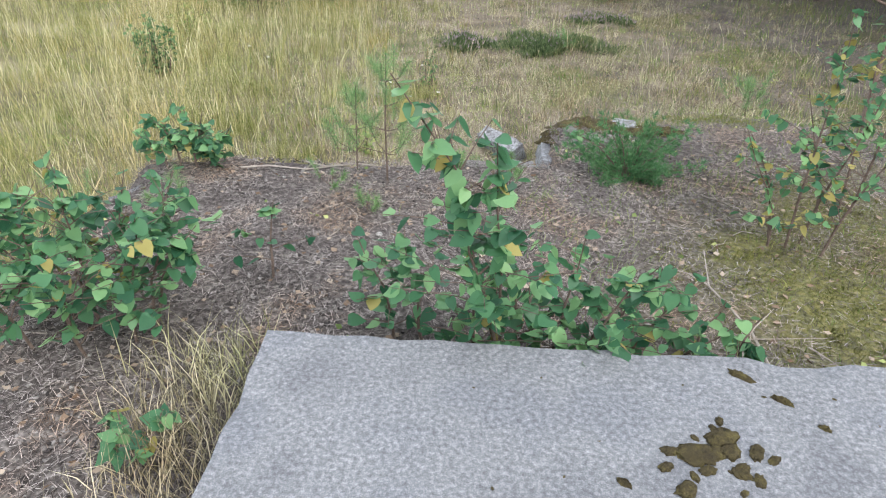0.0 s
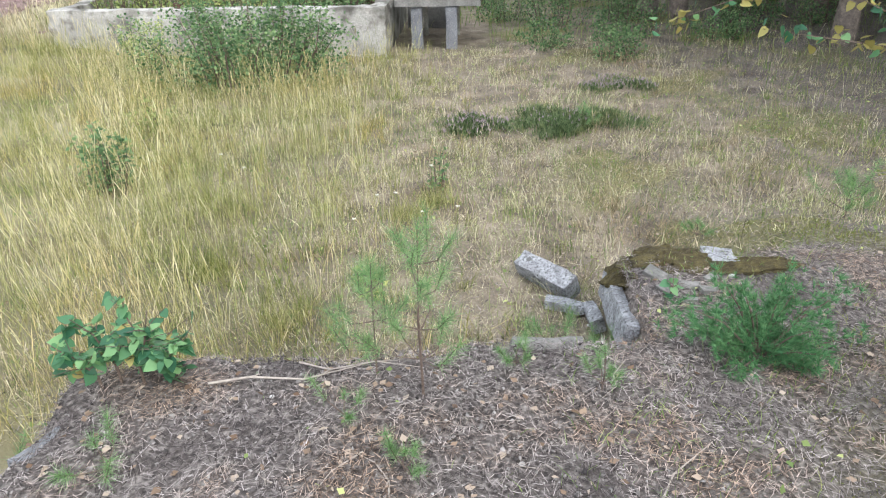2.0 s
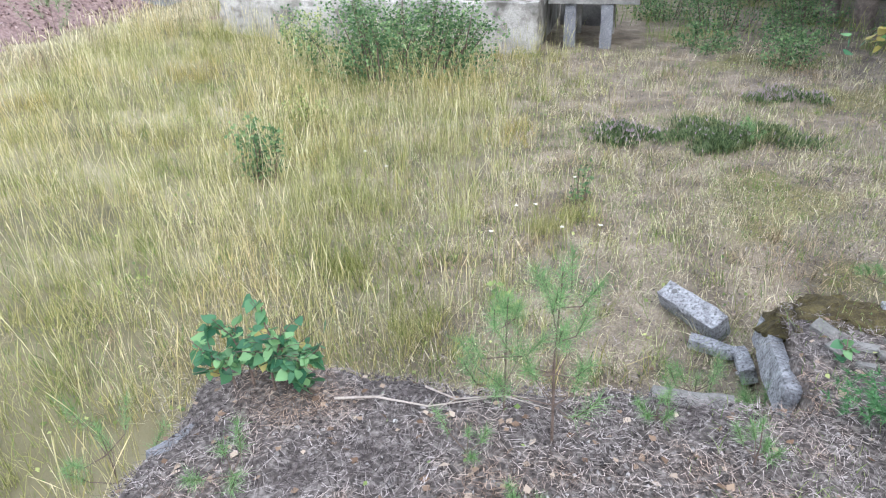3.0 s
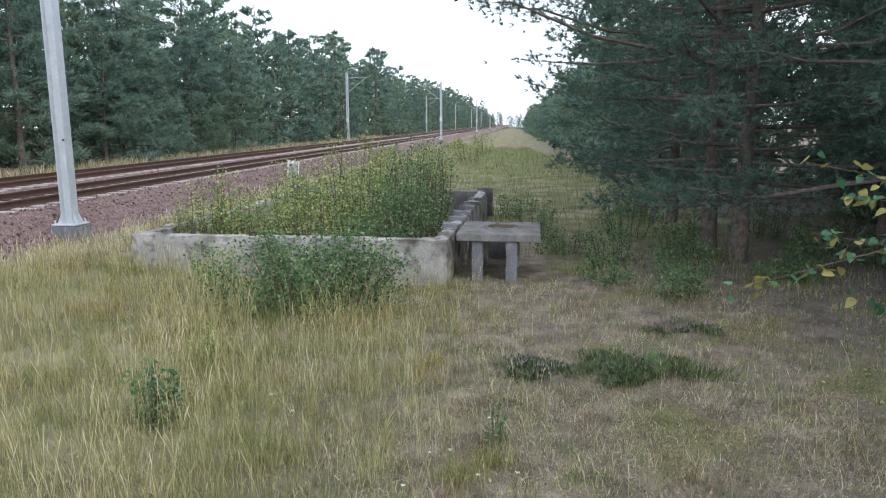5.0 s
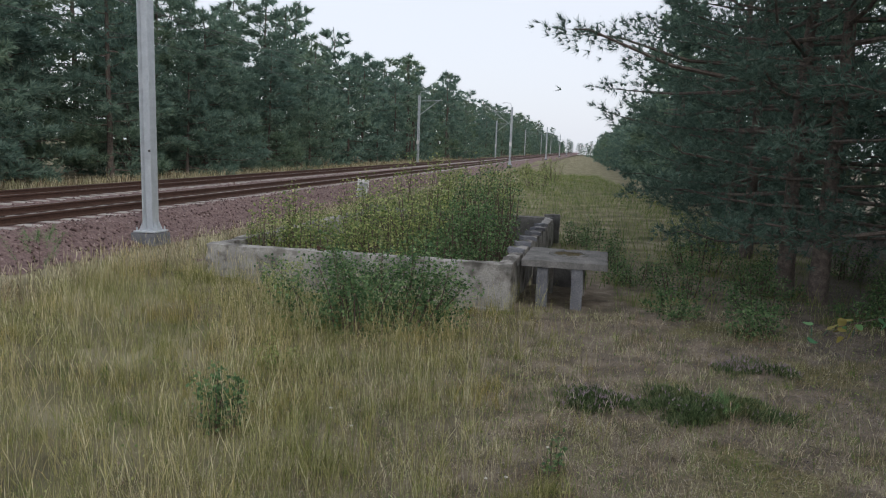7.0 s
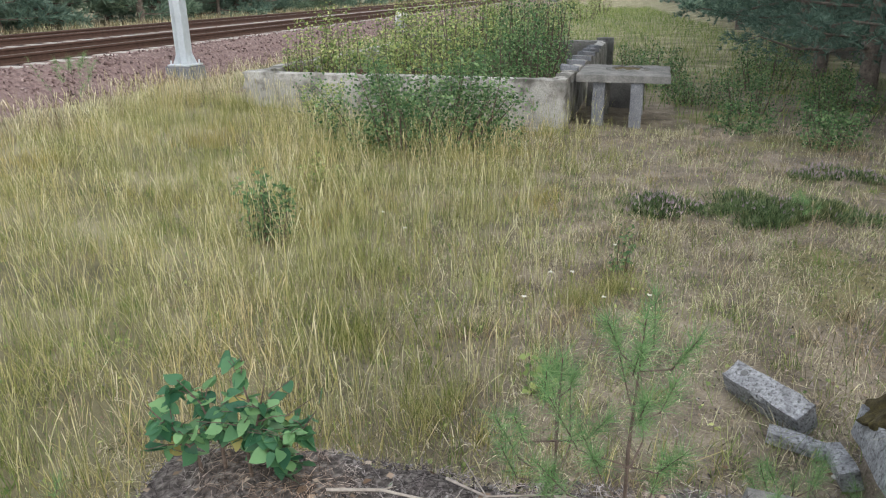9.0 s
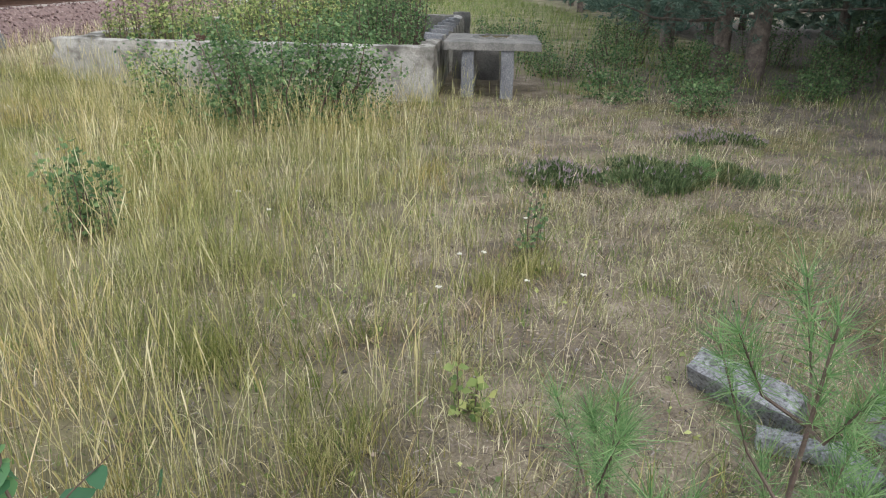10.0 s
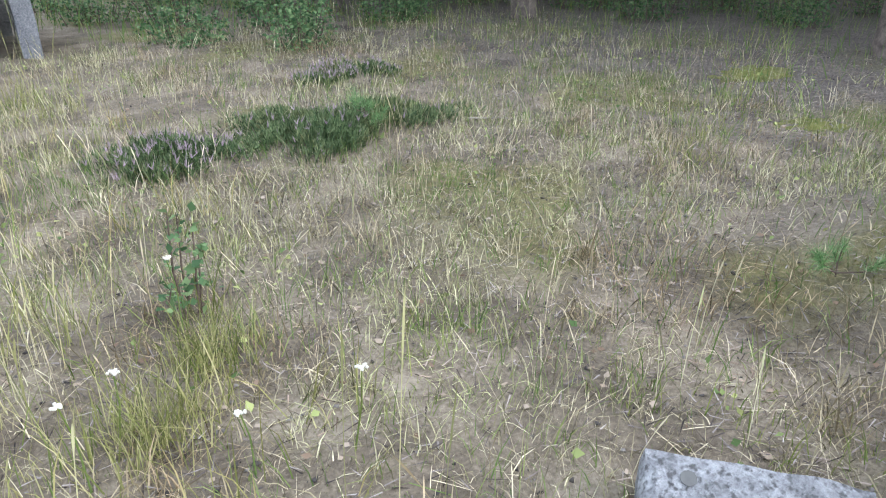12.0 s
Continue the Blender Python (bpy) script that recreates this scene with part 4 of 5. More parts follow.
def birch(x, y, z, stems, leaves, leaf, label, seed, yellow=0.05, category="sapling"):
    """A birch sapling. stems: (dx, dy, height, lean x, lean y); leaves hang in rows along them and their side twigs."""
    r = np.random.default_rng(seed)
    t = thing("birch_sapling", pose(x, y, z), label, category, "birch saplings")
    total = sum(s[2] for s in stems)
    for dx, dy, h, lx, ly in stems:
        bm = bmesh.new()
        line = [np.array([dx + lx * s ** 1.5, dy + ly * s ** 1.5, h * s - 0.03 * (s == 0)]) + r.normal(0, 0.012, 3) * (s > 0) for s in (0, 0.25, 0.5, 0.75, 1)]
        tube_bm(line, [0.008, 0.007, 0.005, 0.0035, 0.002], 5, bm)
        arr, k = np.array(line), max(3, round(leaves * h / total))
        ends = []
        for i in range(max(3, k // 5)):
            s = r.uniform(0.15, 0.85)
            c = np.array([np.interp(s, (0, 0.25, 0.5, 0.75, 1), arr[:, j]) for j in range(3)])
            a = r.uniform(0, 2 * math.pi)
            e = c + np.array([math.cos(a), math.sin(a), 0.45]) * r.uniform(0.16, 0.46) * (1.2 - s) * min(1.2, h * 1.6)
            part("twig", tube_bm([c, (c + e) / 2 + np.array([0, 0, 0.01]), e], [0.003, 0.002, 0.0012], 4), M_TWIG, t)
            ends.append((c, e))
        part("stem", bm, M_TWIG, t)
        for i in range(k):
            if r.random() < 0.75:
                c, e = ends[int(r.integers(len(ends)))]
                p = c + (e - c) * r.uniform(0.25, 1.05)
            else:
                s = r.uniform(0.25, 1.0)
                p = np.array([np.interp(s, (0, 0.25, 0.5, 0.75, 1), arr[:, j]) for j in range(3)])
            ob = new("leaf", LEAF_YELLOW if r.random() < yellow else LEAF)
            ob.parent = t
            sc = leaf * r.uniform(0.65, 1.2)
            a = r.uniform(0, 360)
            if h > 1.15 and i < 13:
                s = 0.58 + 0.035 * i
                p, sc = np.array([np.interp(s, (0, 0.25, 0.5, 0.75, 1), arr[:, j]) for j in range(3)]) + r.normal(0, 0.015, 3), leaf * r.uniform(0.8, 1.15)
                ob.data = LEAF
            ob.matrix_basis = Matrix.Translation(Vector(p)) @ pose(0, 0, 0, 0, 0, a) @ pose(0, 0, 0, r.uniform(-75, 15), r.uniform(-35, 35), 0) @ Matrix.Diagonal((sc, sc, sc, 1))
    return t


mound_z = lambda x, y: on_ground(x, y) - 0.01
ring8 = [(-1, -1, 0), (1, -0.6, 1), (0, 0, 1.2), (-0.6, 1, 0.6), (0.9, 0.8, 0.2), (0.2, -1.2, 0.1), (-1.2, 0.1, 0.5), (0.5, 0.3, 0.9), (-0.4, -0.5, 1.1), (1.2, 0.1, -0.6), (-1.3, 0.7, -0.4)]
birch(-1.58, 2.56, mound_z(-1.58, 2.56), [(p * 0.2, q * 0.18, 0.6 + 0.14 * h, p * 0.2, q * 0.18) for p, q, h in ring8], 950, 0.066, "dense bushy birch sapling with dark green leaves", 1, 0.03)
birch(-1.72, 4.42, mound_z(-1.72, 4.3), [(0, 0, 0.42, 0.1, 0), (-0.12, 0.03, 0.36, -0.16, 0.05), (0.1, 0, 0.35, 0.18, 0), (-0.05, 0.1, 0.4, -0.05, 0.1), (-0.2, 0, 0.28, -0.2, 0)], 300, 0.066, "small bushy birch sapling at the mound's corner", 2, 0.05)
birch(0.1, 2.3, mound_z(0.1, 2.3), [(0.1, 0.0, 1.45, -0.4, -0.55), (0.12, 0.0, 1.2, -0.14, -0.42), (0.0, 0.0, 0.8, -0.06, -0.15), (-0.35, 0.2, 0.5, -0.18, 0.15), (-0.2, 0.08, 0.6, -0.12, 0.1), (0.3, 0.0, 0.75, 0.08, -0.1), (0.42, -0.02, 0.7, 0.18, -0.2), (0.5, 0.02, 0.62, 0.2, -0.1), (0.25, 0.02, 0.5, -0.08, -0.12), (0.62, 0.02, 0.5, 0.25, -0.05), (0.5, -0.03, 0.6, -0.06, -0.4), (0.78, -0.02, 0.34, 0.24, -0.05), (0.05, 0.05, 0.55, 0.0, -0.2), (0.18, 0.06, 0.7, -0.1, 0.05)], 820, 0.066, "spreading birch sapling with fresh green leaves before the slab", 3, 0.03)
birch(-0.9, 3.0, mound_z(-0.9, 3.0), [(0, 0, 0.44, 0.03, 0.04)], 24, 0.06, "thin birch seedling in the needle litter", 4, 0.02)
birch(-1.2, 1.75, mound_z(-1.2, 1.75), [(0, 0, 0.25, 0.05, 0.05), (0.1, 0.05, 0.22, 0.1, 0)], 44, 0.07, "low birch seedling in dry grass beside the slab", 5, 0.08)
birch(1.95, 3.5, mound_z(1.95, 3.5), [(0, 0, 1.35, 0.05, 0.1), (0.1, 0.05, 1.2, 0.35, 0.05), (-0.1, 0, 0.75, -0.3, 0), (0.15, -0.1, 0.9, 0.25, -0.15), (-0.05, 0.1, 0.6, -0.2, 0.15)], 330, 0.058, "slender birch sapling with some yellow leaves", 6, 0.16)
birch(2.45, 3.9, mound_z(2.45, 3.9), [(0, 0, 1.7, -0.1, 0.1), (0.1, 0.05, 1.3, 0.2, 0.1), (-0.1, 0.05, 0.8, -0.3, 0)], 240, 0.058, "slender birch sapling with some yellow leaves", 7, 0.2)
birch(1.05, 2.42, mound_z(1.05, 2.42), [(0, 0, 0.3, 0.1, 0.02), (0.2, 0.02, 0.22, 0.1, 0)], 44, 0.07, "low birch seedling at the slab's edge", 8, 0.15)
birch(0.98, 4.98, 0.5, [(0, 0, 0.16, 0.03, 0)], 9, 0.06, "tiny birch seedling on the mossy edge", 9, 0.0)
# a leafy branch that reaches in from a tree at the clearing's edge
over = thing("young_birch", pose(3.9, 6.2, on_ground(3.9, 6.2)), "young birch with yellowing leaves at the clearing's edge", "tree")
bm = tube_bm([(0, 0, -0.05), (-0.05, 0, 1.0), (0.05, 0.05, 2.1), (0.1, 0, 3.8)], [0.026, 0.021, 0.015, 0.005], 7)
part("trunk", bm, M_TWIG, over, smooth=True)
r = np.random.default_rng(77)
for line in (((0, 0, 2.2), (-0.9, 0.4, 2.0), (-1.75, 0.7, 1.68), (-2.45, 0.9, 1.4)), ((0, 0, 1.7), (-0.8, 0.2, 2.0), (-1.4, 0.4, 2.2), (-2.1, 0.7, 2.35)), ((0.0, 0, 2.6), (-0.6, -0.2, 2.9), (-1.3, -0.4, 3.0)), ((0, 0, 1.1), (-0.7, 0.2, 1.4), (-1.35, 0.4, 1.7)), ((0, 0, 1.4), (-0.7, 0.0, 1.9), (-1.4, 0.2, 2.2)), ((0, 0, 2.0), (-0.9, -0.3, 2.5), (-1.9, -0.5, 2.7)), ((0, 0, 1.2), (-0.8, 0.3, 1.3), (-1.75, 0.6, 1.42)), ((0, 0, 1.5), (-0.9, 0.4, 1.7), (-1.95, 0.8, 1.85)), ((0, 0, 1.8), (-0.8, 0.5, 2.0), (-1.7, 0.9, 2.1))):
    part("branch", tube_bm(line, [0.014, 0.009, 0.005, 0.002][:len(line)] if len(line) == 4 else [0.012, 0.007, 0.002], 5), M_TWIG, over)
    arr = np.array(line)
    for i in range(44):
        s = r.uniform(0.45, 1.0) * (len(line) - 1)
        p = np.array([np.interp(s, range(len(line)), arr[:, j]) for j in range(3)]) + r.normal(0, 0.035, 3)
        ob = new("leaf", LEAF_YELLOW if r.random() < 0.5 else LEAF)
        ob.parent = over
        sc = r.uniform(0.055, 0.09)
        ob.matrix_basis = Matrix.Translation(Vector(p)) @ pose(0, 0, 0, r.uniform(-80, 10), r.uniform(-40, 40), r.uniform(0, 360)) @ Matrix.Diagonal((sc, sc, sc, 1))


def pine_sapling(x, y, h, whorls, label, seed, needle=0.07, z=None, reach=0.24):
    r = np.random.default_rng(seed)
    t = thing("pine_sapling", pose(x, y, mound_z(x, y) if z is None else z, 0, 0, r.uniform(0, 360)), label, "sapling", "pine saplings")
    bm = tube_bm([(0, 0, -0.03), (0.01, 0, h * 0.5), (0, 0.01, h)], [0.005 * h + 0.0025, 0.004 * h + 0.002, 0.002], 6)
    part("stem", bm, M_TWIG, t)
    P, D = [], []

    def along(a, b, n, start):
        for s in np.linspace(start, 1, n):
            P.append(a + (b - a) * s)
            D.append((b - a) / np.linalg.norm(b - a) * 0.75)
    along(np.array([0, 0, h * 0.55]), np.array([0, 0.01, h]), max(4, int(h * 9)), 0.6)
    for w in range(whorls):
        z0 = h * (0.25 + 0.65 * w / max(1, whorls - 0.5))
        for k in range(int(r.integers(3, 5))):
            a = k * 1.7 + w * 0.8 + r.normal(0, 0.45)
            ln = reach * (1.2 - 0.6 * w / whorls) * r.uniform(0.55, 1.25)
            bend = np.array([math.cos(a) * ln * 0.6, math.sin(a) * ln * 0.6, z0 + 0.22 * ln])
            tip = np.array([math.cos(a + 0.2) * ln, math.sin(a + 0.2) * ln, z0 + ln * r.uniform(0.6, 1.2)])
            part("branch", tube_bm([(0, 0, z0), bend, tip], [0.0032, 0.0024, 0.0015], 4), M_TWIG, t)
            along(bend, tip, 7, 0.1)
    v, f = sprays(np.array(P), np.array(D), 24, needle * 1.2, 0.0017, 0.7)
    tagged(mesh_object("needles", v, f, M_NEEDLE_YOUNG, t), kind="stuff")
    return t


pine_sapling(-0.4, 4.22, 0.86, 4, "thin young pine sapling at the mound's rim", 1, 0.085, reach=0.2)
pine_sapling(-0.62, 4.4, 0.62, 3, "thin young pine sapling at the mound's rim", 14, 0.085, reach=0.18)
pine_sapling(-1.68, 3.84, 0.2, 1, "low young pine sapling in the needle litter", 2, reach=0.2)
pine_sapling(-2.42, 4.05, 0.42, 2, "young pine sapling beside the mound", 3, z=0.1)
pine_sapling(0.4, 4.18, 0.24, 1, "tiny upright pine seedling in the litter", 4, 0.05, reach=0.08)
pine_sapling(-0.75, 4.1, 0.14, 1, "tiny pine seedling in the litter", 5, 0.05, reach=0.1)
pine_sapling(-0.48, 3.75, 0.12, 1, "tiny pine seedling in the litter", 6, 0.05, reach=0.1)
pine_sapling(0.05, 4.4, 0.16, 1, "tiny pine seedling in the litter", 7, 0.05, reach=0.1)
pine_sapling(0.62, 4.9, 0.34, 2, "small pine seedling beside the weathered board", 8, 0.07, reach=0.14)
pine_sapling(0.35, 5.05, 0.3, 2, "small pine seedling beside the mound", 9, 0.07, z=0.02, reach=0.16)
pine_sapling(-8.57, 12.4, 0.85, 3, "bushy young pine beside the railway bank", 10, 0.12, reach=0.4)
pine_sapling(1.65, 9.7, 0.26, 2, "tiny blue-green pine seedling in the heather", 11, 0.08, reach=0.12)
pine_sapling(1.78, 6.5, 0.16, 1, "tiny pine seedling in short dry grass", 12, 0.06, reach=0.1)
pine_sapling(2.86, 6.4, 0.34, 3, "fresh green pine seedling near the forest edge", 13, 0.08, reach=0.2)


def juniper(x, y, seed):
    r = np.random.default_rng(seed)
    t = thing("juniper", pose(x, y, mound_z(x, y)), "low spreading dark-green conifer shrub on the litter", "bush")
    P, D = [], []
    for i in range(26):
        a = r.uniform(0, 2 * math.pi)
        ln, up = r.uniform(0.18, 0.55), r.uniform(0.06, 0.38)
        tip = np.array([math.cos(a) * ln, math.sin(a) * ln * 0.7, up])
        part("branch", tube_bm([(0, 0, 0), tip * np.array([0.5, 0.5, 0.65]), tip], [0.006, 0.004, 0.0015], 4), M_TWIG, t)
        for s in np.linspace(0.2, 1, 16):
            c = tip * np.array([s, s, s ** 0.8])
            for q in range(2):
                P.append(c + r.normal(0, 0.028, 3))
                D.append(tip / np.linalg.norm(tip) * 0.8)
    v, f = sprays(np.array(P), np.array(D), 18, 0.05, 0.0045, 0.65)
    v[:, 2] = np.maximum(v[:, 2], 0.01)
    tagged(mesh_object("foliage", v, f, M_JUNIPER, t), kind="stuff")


juniper(1.24, 4.42, 5)


def twig(a, b, rad, label, seed, forks=2):
    r = np.random.default_rng(seed)
    a, b = np.array(a, float), np.array(b, float)
    ss = (0, 0.3, 0.6, 1)
    pts = [a + (b - a) * s + (r.normal(0, 0.03, 3) * np.array([1, 1, 0.15]) if 0 < s < 1 else 0) for s in ss]
    for p in pts:
        p[2] += on_ground(p[0], p[1]) + rad
    bm = tube_bm(pts, [rad, rad * 0.8, rad * 0.6, rad * 0.3], 5)
    for i in range(forks):
        p = pts[1 + i % 2]
        tube_bm([p, p + r.normal(0, 1, 3) * np.array([0.12, 0.12, 0.02])], [rad * 0.5, rad * 0.2], 4, bm)
    tagged(part("fallen_twig", bm, M_TWIG_GREY), label, "twig", "fallen twigs")


TW_LABEL = "dry grey fallen twig lying on the litter"
twig((0.26, 3.3, 0), (0.81, 3.85, 0), 0.006, TW_LABEL, 1, 3)
twig((1.36, 2.3, 0.02), (1.42, 3.36, 0.03), 0.008, TW_LABEL, 2, 4)
twig((1.0, 2.2, 0.02), (1.55, 2.75, 0.05), 0.006, TW_LABEL, 3, 3)
twig((-1.4, 4.35, 0.02), (-0.7, 4.45, 0.02), 0.008, TW_LABEL, 4, 3)
twig((-1.0, 4.5, 0.02), (-0.4, 4.4, 0.02), 0.006, TW_LABEL, 5, 3)
twig((2.4, 9.5, 0.02), (2.75, 9.2, 0.02), 0.008, TW_LABEL, 6, 1)
for i in range(34):
    x, y, a, ln = rng.uniform(-1.9, 2.0), rng.uniform(2.3, 4.5), rng.uniform(0, 6.28), rng.uniform(0.1, 0.35)
    twig((x, y, 0.005), (x + ln * math.cos(a), y + ln * math.sin(a), 0.005), rng.uniform(0.002, 0.005), TW_LABEL, 20 + i, 1)


# ---- grass, litter ----
def inside_things(x, y):
    """True on the slab, in the basin's walls and the ballast."""
    p = (x + 0.84) * math.cos(radians(5.5)) - (y - 14.27) * math.sin(radians(5.5))
    q = (x + 0.84) * math.sin(radians(5.5)) + (y - 14.27) * math.cos(radians(5.5))
    wall = (p > -TW - 0.05) & (p < 0.05) & (q > -0.05) & (q < TD + 0.05) & ~((p > -TW + 0.35) & (p < -0.35) & (q > 0.35) & (q < TD - 0.35))
    pit = (p > 0) & (p < 1.8) & (q > 0.2) & (q < 2.4)
    slab_on = (x > -0.72) & (y < 2.1)
    return wall | pit | slab_on | (lateral(x, y) > 8.4 + 0.25 * wave(x, y, 2))


def scatter(n, x0, x1, y0, y1, density):
    x, y = rng.uniform(x0, x1, n), rng.uniform(y0, y1, n)
    keep = (rng.random(n) < density(x, y)) & ~inside_things(x, y)
    x, y = x[keep], y[keep]
    return np.stack([x, y, height(x, y) - 0.01], 1)


def clump(x, y, s=1.0):
    return np.clip(0.5 + 0.75 * wave(x * 1.3, y * 1.3, s), 0, 1)


def left_side(x, y):
    return sstep(0.2, -2.2, x + 0.5 * wave(x, y, 0.6)) * (1 - mound(x, y))


STEM = ((0, 1), (0.45, 0.8), (0.74, 0.7), (0.84, 1.9), (0.93, 1.6), (1, 0))


def grass(name, pts, lo, hi, w, lean, mat, label, profile=((0, 1), (0.5, 0.8), (1, 0))):
    n = len(pts)
    v, f = blades(pts, lo + (hi - lo) * rng.random(n) ** 1.5, w * rng.uniform(0.6, 1.3, n), rng.normal(0, lean, (n, 2)), profile)
    return tagged(mesh_object(name, v, f, mat), label, "grass", kind="stuff")


def patch(x, y, s=1.0):
    """Bare and thick patches of a metre or less."""
    return np.clip(0.3 + 1.1 * wave(x + 7, y - 3, s * 1.9) + 0.5 * wave(x, y, s * 4.3), 0, 1)


def tufted(n, per, x0, x1, y0, y1, density, spread):
    """Places gathered into tufts: n centres tried, per blades round each one that stays."""
    c = scatter(n, x0, x1, y0, y1, density)
    k = rng.integers(per // 2, per * 3 // 2, len(c))
    x, y = np.repeat(c[:, 0], k), np.repeat(c[:, 1], k)
    w = np.repeat(spread * rng.uniform(0.5, 1.5, len(c)), k)
    x, y = x + rng.normal(0, 1, len(x)) * w, y + rng.normal(0, 1, len(x)) * w
    keep = ~inside_things(x, y) & (mound(x, y) < 0.3)
    return np.stack([x[keep], y[keep], height(x[keep], y[keep]) - 0.01], 1)


tall = scatter(90000, -10, 0.8, 2.0, 15, lambda x, y: left_side(x, y) * (0.1 + 0.9 * patch(x, y, 0.8)) * 0.32)
tall = np.concatenate([tall, tufted(3800, 14, -10, 1.2, 2.0, 15, lambda x, y: left_side(x - 0.1, y) * (0.15 + 0.85 * patch(x, y, 0.8)) * 0.6, 0.05)])
grass("tall_grass_stems", tall, 0.2, 0.78, 0.0029, 0.17, M_GRASS_TALL, "tall pale golden grass stems with seed heads", STEM)
leafy = scatter(180000, -10, 1.2, 2.0, 15, lambda x, y: left_side(x, y) * (0.1 + 0.9 * patch(x + 2, y, 1.0)) * 0.5)
leafy = np.concatenate([leafy, tufted(7000, 22, -10, 1.5, 2.0, 15, lambda x, y: left_side(x - 0.5, y) * (0.2 + 0.8 * patch(x + 2, y, 1.0)) * 0.6, 0.045)])
grass("dry_grass_blades", leafy, 0.06, 0.4, 0.0044, 0.4, M_GRASS_GOLD, "dense yellowing grass blades")
low = tufted(9000, 16, -4, 6.5, 4.7, 15, lambda x, y: (1 - mound(x, y)) * (0.1 + 0.9 * patch(x - 1, y + 2, 0.9)) * (1 - 0.6 * sstep(3, 6, x)) * 0.6, 0.035)
grass("low_straw_tufts", low, 0.03, 0.2, 0.0044, 0.55, M_GRASS_STRAW, "low tufts of straw-coloured grass in the clearing")
olive = tufted(4200, 16, -6, 5.0, 4.7, 15, lambda x, y: (1 - mound(x, y)) * (0.05 + 0.95 * patch(x + 4, y - 2, 0.8)) * 0.5, 0.04)
grass("low_green_tufts", olive, 0.03, 0.2, 0.0046, 0.5, M_GRASS_GREEN, "low olive-green grass tufts in the clearing")
greens = scatter(110000, -10, 4.0, 2.0, 15, lambda x, y: (0.35 + 0.65 * left_side(x, y)) * (1 - mound(x, y)) * (patch(x + 3, y, 0.7) ** 2) * (1 - 0.6 * sstep(1, 4, x)) * 0.5)
grass("green_grass_blades", greens, 0.05, 0.3, 0.0042, 0.45, M_GRASS_GREEN, "green grass blades among the dry ones")
thatch = scatter(170000, -9, 7.5, 4.65, 15.5, lambda x, y: (1 - 0.45 * left_side(x, y)) * (0.04 + 0.96 * patch(x, y + 5, 1.2)) * (1 - mound(x, y)) * (1 - 0.8 * sstep(2.5, 6, x)) * 0.5)
grass("short_straw_grass", thatch, 0.03, 0.14, 0.0038, 0.9, M_GRASS_STRAW, "short sparse straw-coloured grass")
flat = scatter(58000, -3, 3.5, 4.65, 9.5, lambda x, y: (1 - mound(x, y)) * (0.35 + 0.65 * clump(x, y, 2.3)))
grass("matted_straw", flat, 0.03, 0.14, 0.0034, 1.1, M_GRASS_STRAW, "matted flat straw on the clearing's ground")
fresh = scatter(36000, -4, 5, 4.65, 11, lambda x, y: (1 - mound(x, y)) * (0.15 + 0.85 * patch(x + 5, y, 1.3)))
grass("fresh_short_grass", fresh, 0.04, 0.2, 0.0034, 0.4, M_GRASS_GREEN, "short fresh grass between the straw")
sparse = scatter(24000, -3.5, 7, 4.75, 15, lambda x, y: (1 - mound(x, y)) * patch(x, y, 0.9) * (1 - 0.5 * sstep(2, 5, x)) * 0.7)
grass("thin_grass_stems", sparse, 0.1, 0.44, 0.0026, 0.24, M_GRASS_STRAW, "thin pale grass stems in the clearing", STEM)
side = scatter(7000, -2.2, -0.5, 1.0, 2.4, lambda x, y: np.exp(-((x + 0.95) ** 2 / 0.05 + (y - 1.9) ** 2 / 0.3)))
grass("dry_tuft", side, 0.12, 0.34, 0.004, 0.4, M_GRASS_STRAW, "dry straw tuft beside the slab")
moundgrass = scatter(26000, -0.6, 4.0, 2.2, 6.5, lambda x, y: mound(x, y) * sstep(-0.5, 1.2, x) * clump(x, y, 1.8) * 0.6)
grass("mound_grass", moundgrass, 0.03, 0.12, 0.004, 0.6, M_GRASS_GREEN, "short sparse green grass on the mound")
mossy = scatter(90000, 0.9, 4.0, 2.0, 6.5, lambda x, y: moss_at(x, y))
grass("moss_carpet", mossy, 0.012, 0.04, 0.006, 0.6, M_MOSS, "olive moss carpet on the ground")
wood = scatter(16000, 4.5, 17, 8, 24, lambda x, y: 0.2 + 0.8 * patch(x, y, 0.5))
grass("forest_grass", wood, 0.1, 0.4, 0.008, 0.35, M_GRASS_GREEN, "thin green grass under the pines")
y0 = scatter(16000, -9, 6.5, 2.3, 14, lambda x, y: patch(x - 4, y, 0.9) ** 3 * (1 - 0.7 * mound(x, y)))
v, f = leaf_cards(y0 + np.array([0, 0, 0.035]), 0.034)
tagged(mesh_object("ground_herbs", v, f, M_SHRUB), "tiny green herb leaves low in the grass", "herbs", kind="stuff")
rusty = scatter(30000, -5, 6, 4.7, 14, lambda x, y: patch(x + 1, y + 9, 0.6) ** 2 * (1 - mound(x, y)) * 0.8)
grass("rusty_short_grass", rusty, 0.02, 0.1, 0.004, 0.9, M_DEADLEAF, "short withered brown grass in the clearing")
tufts = []
for x, y in ((-0.5, 7.3), (-0.25, 7.6), (-1.3, 5.7), (-2.0, 6.4)):
    n = 320
    p = np.stack([rng.normal(x, 0.1, n), rng.normal(y, 0.09, n)], 1)
    tufts.append(np.concatenate([p, (height(p[:, 0], p[:, 1]) - 0.01)[:, None]], 1))
grass("grass_tufts", np.concatenate(tufts), 0.08, 0.3, 0.004, 0.35, M_GRASS_GOLD, "olive-green grass tufts in the clearing")
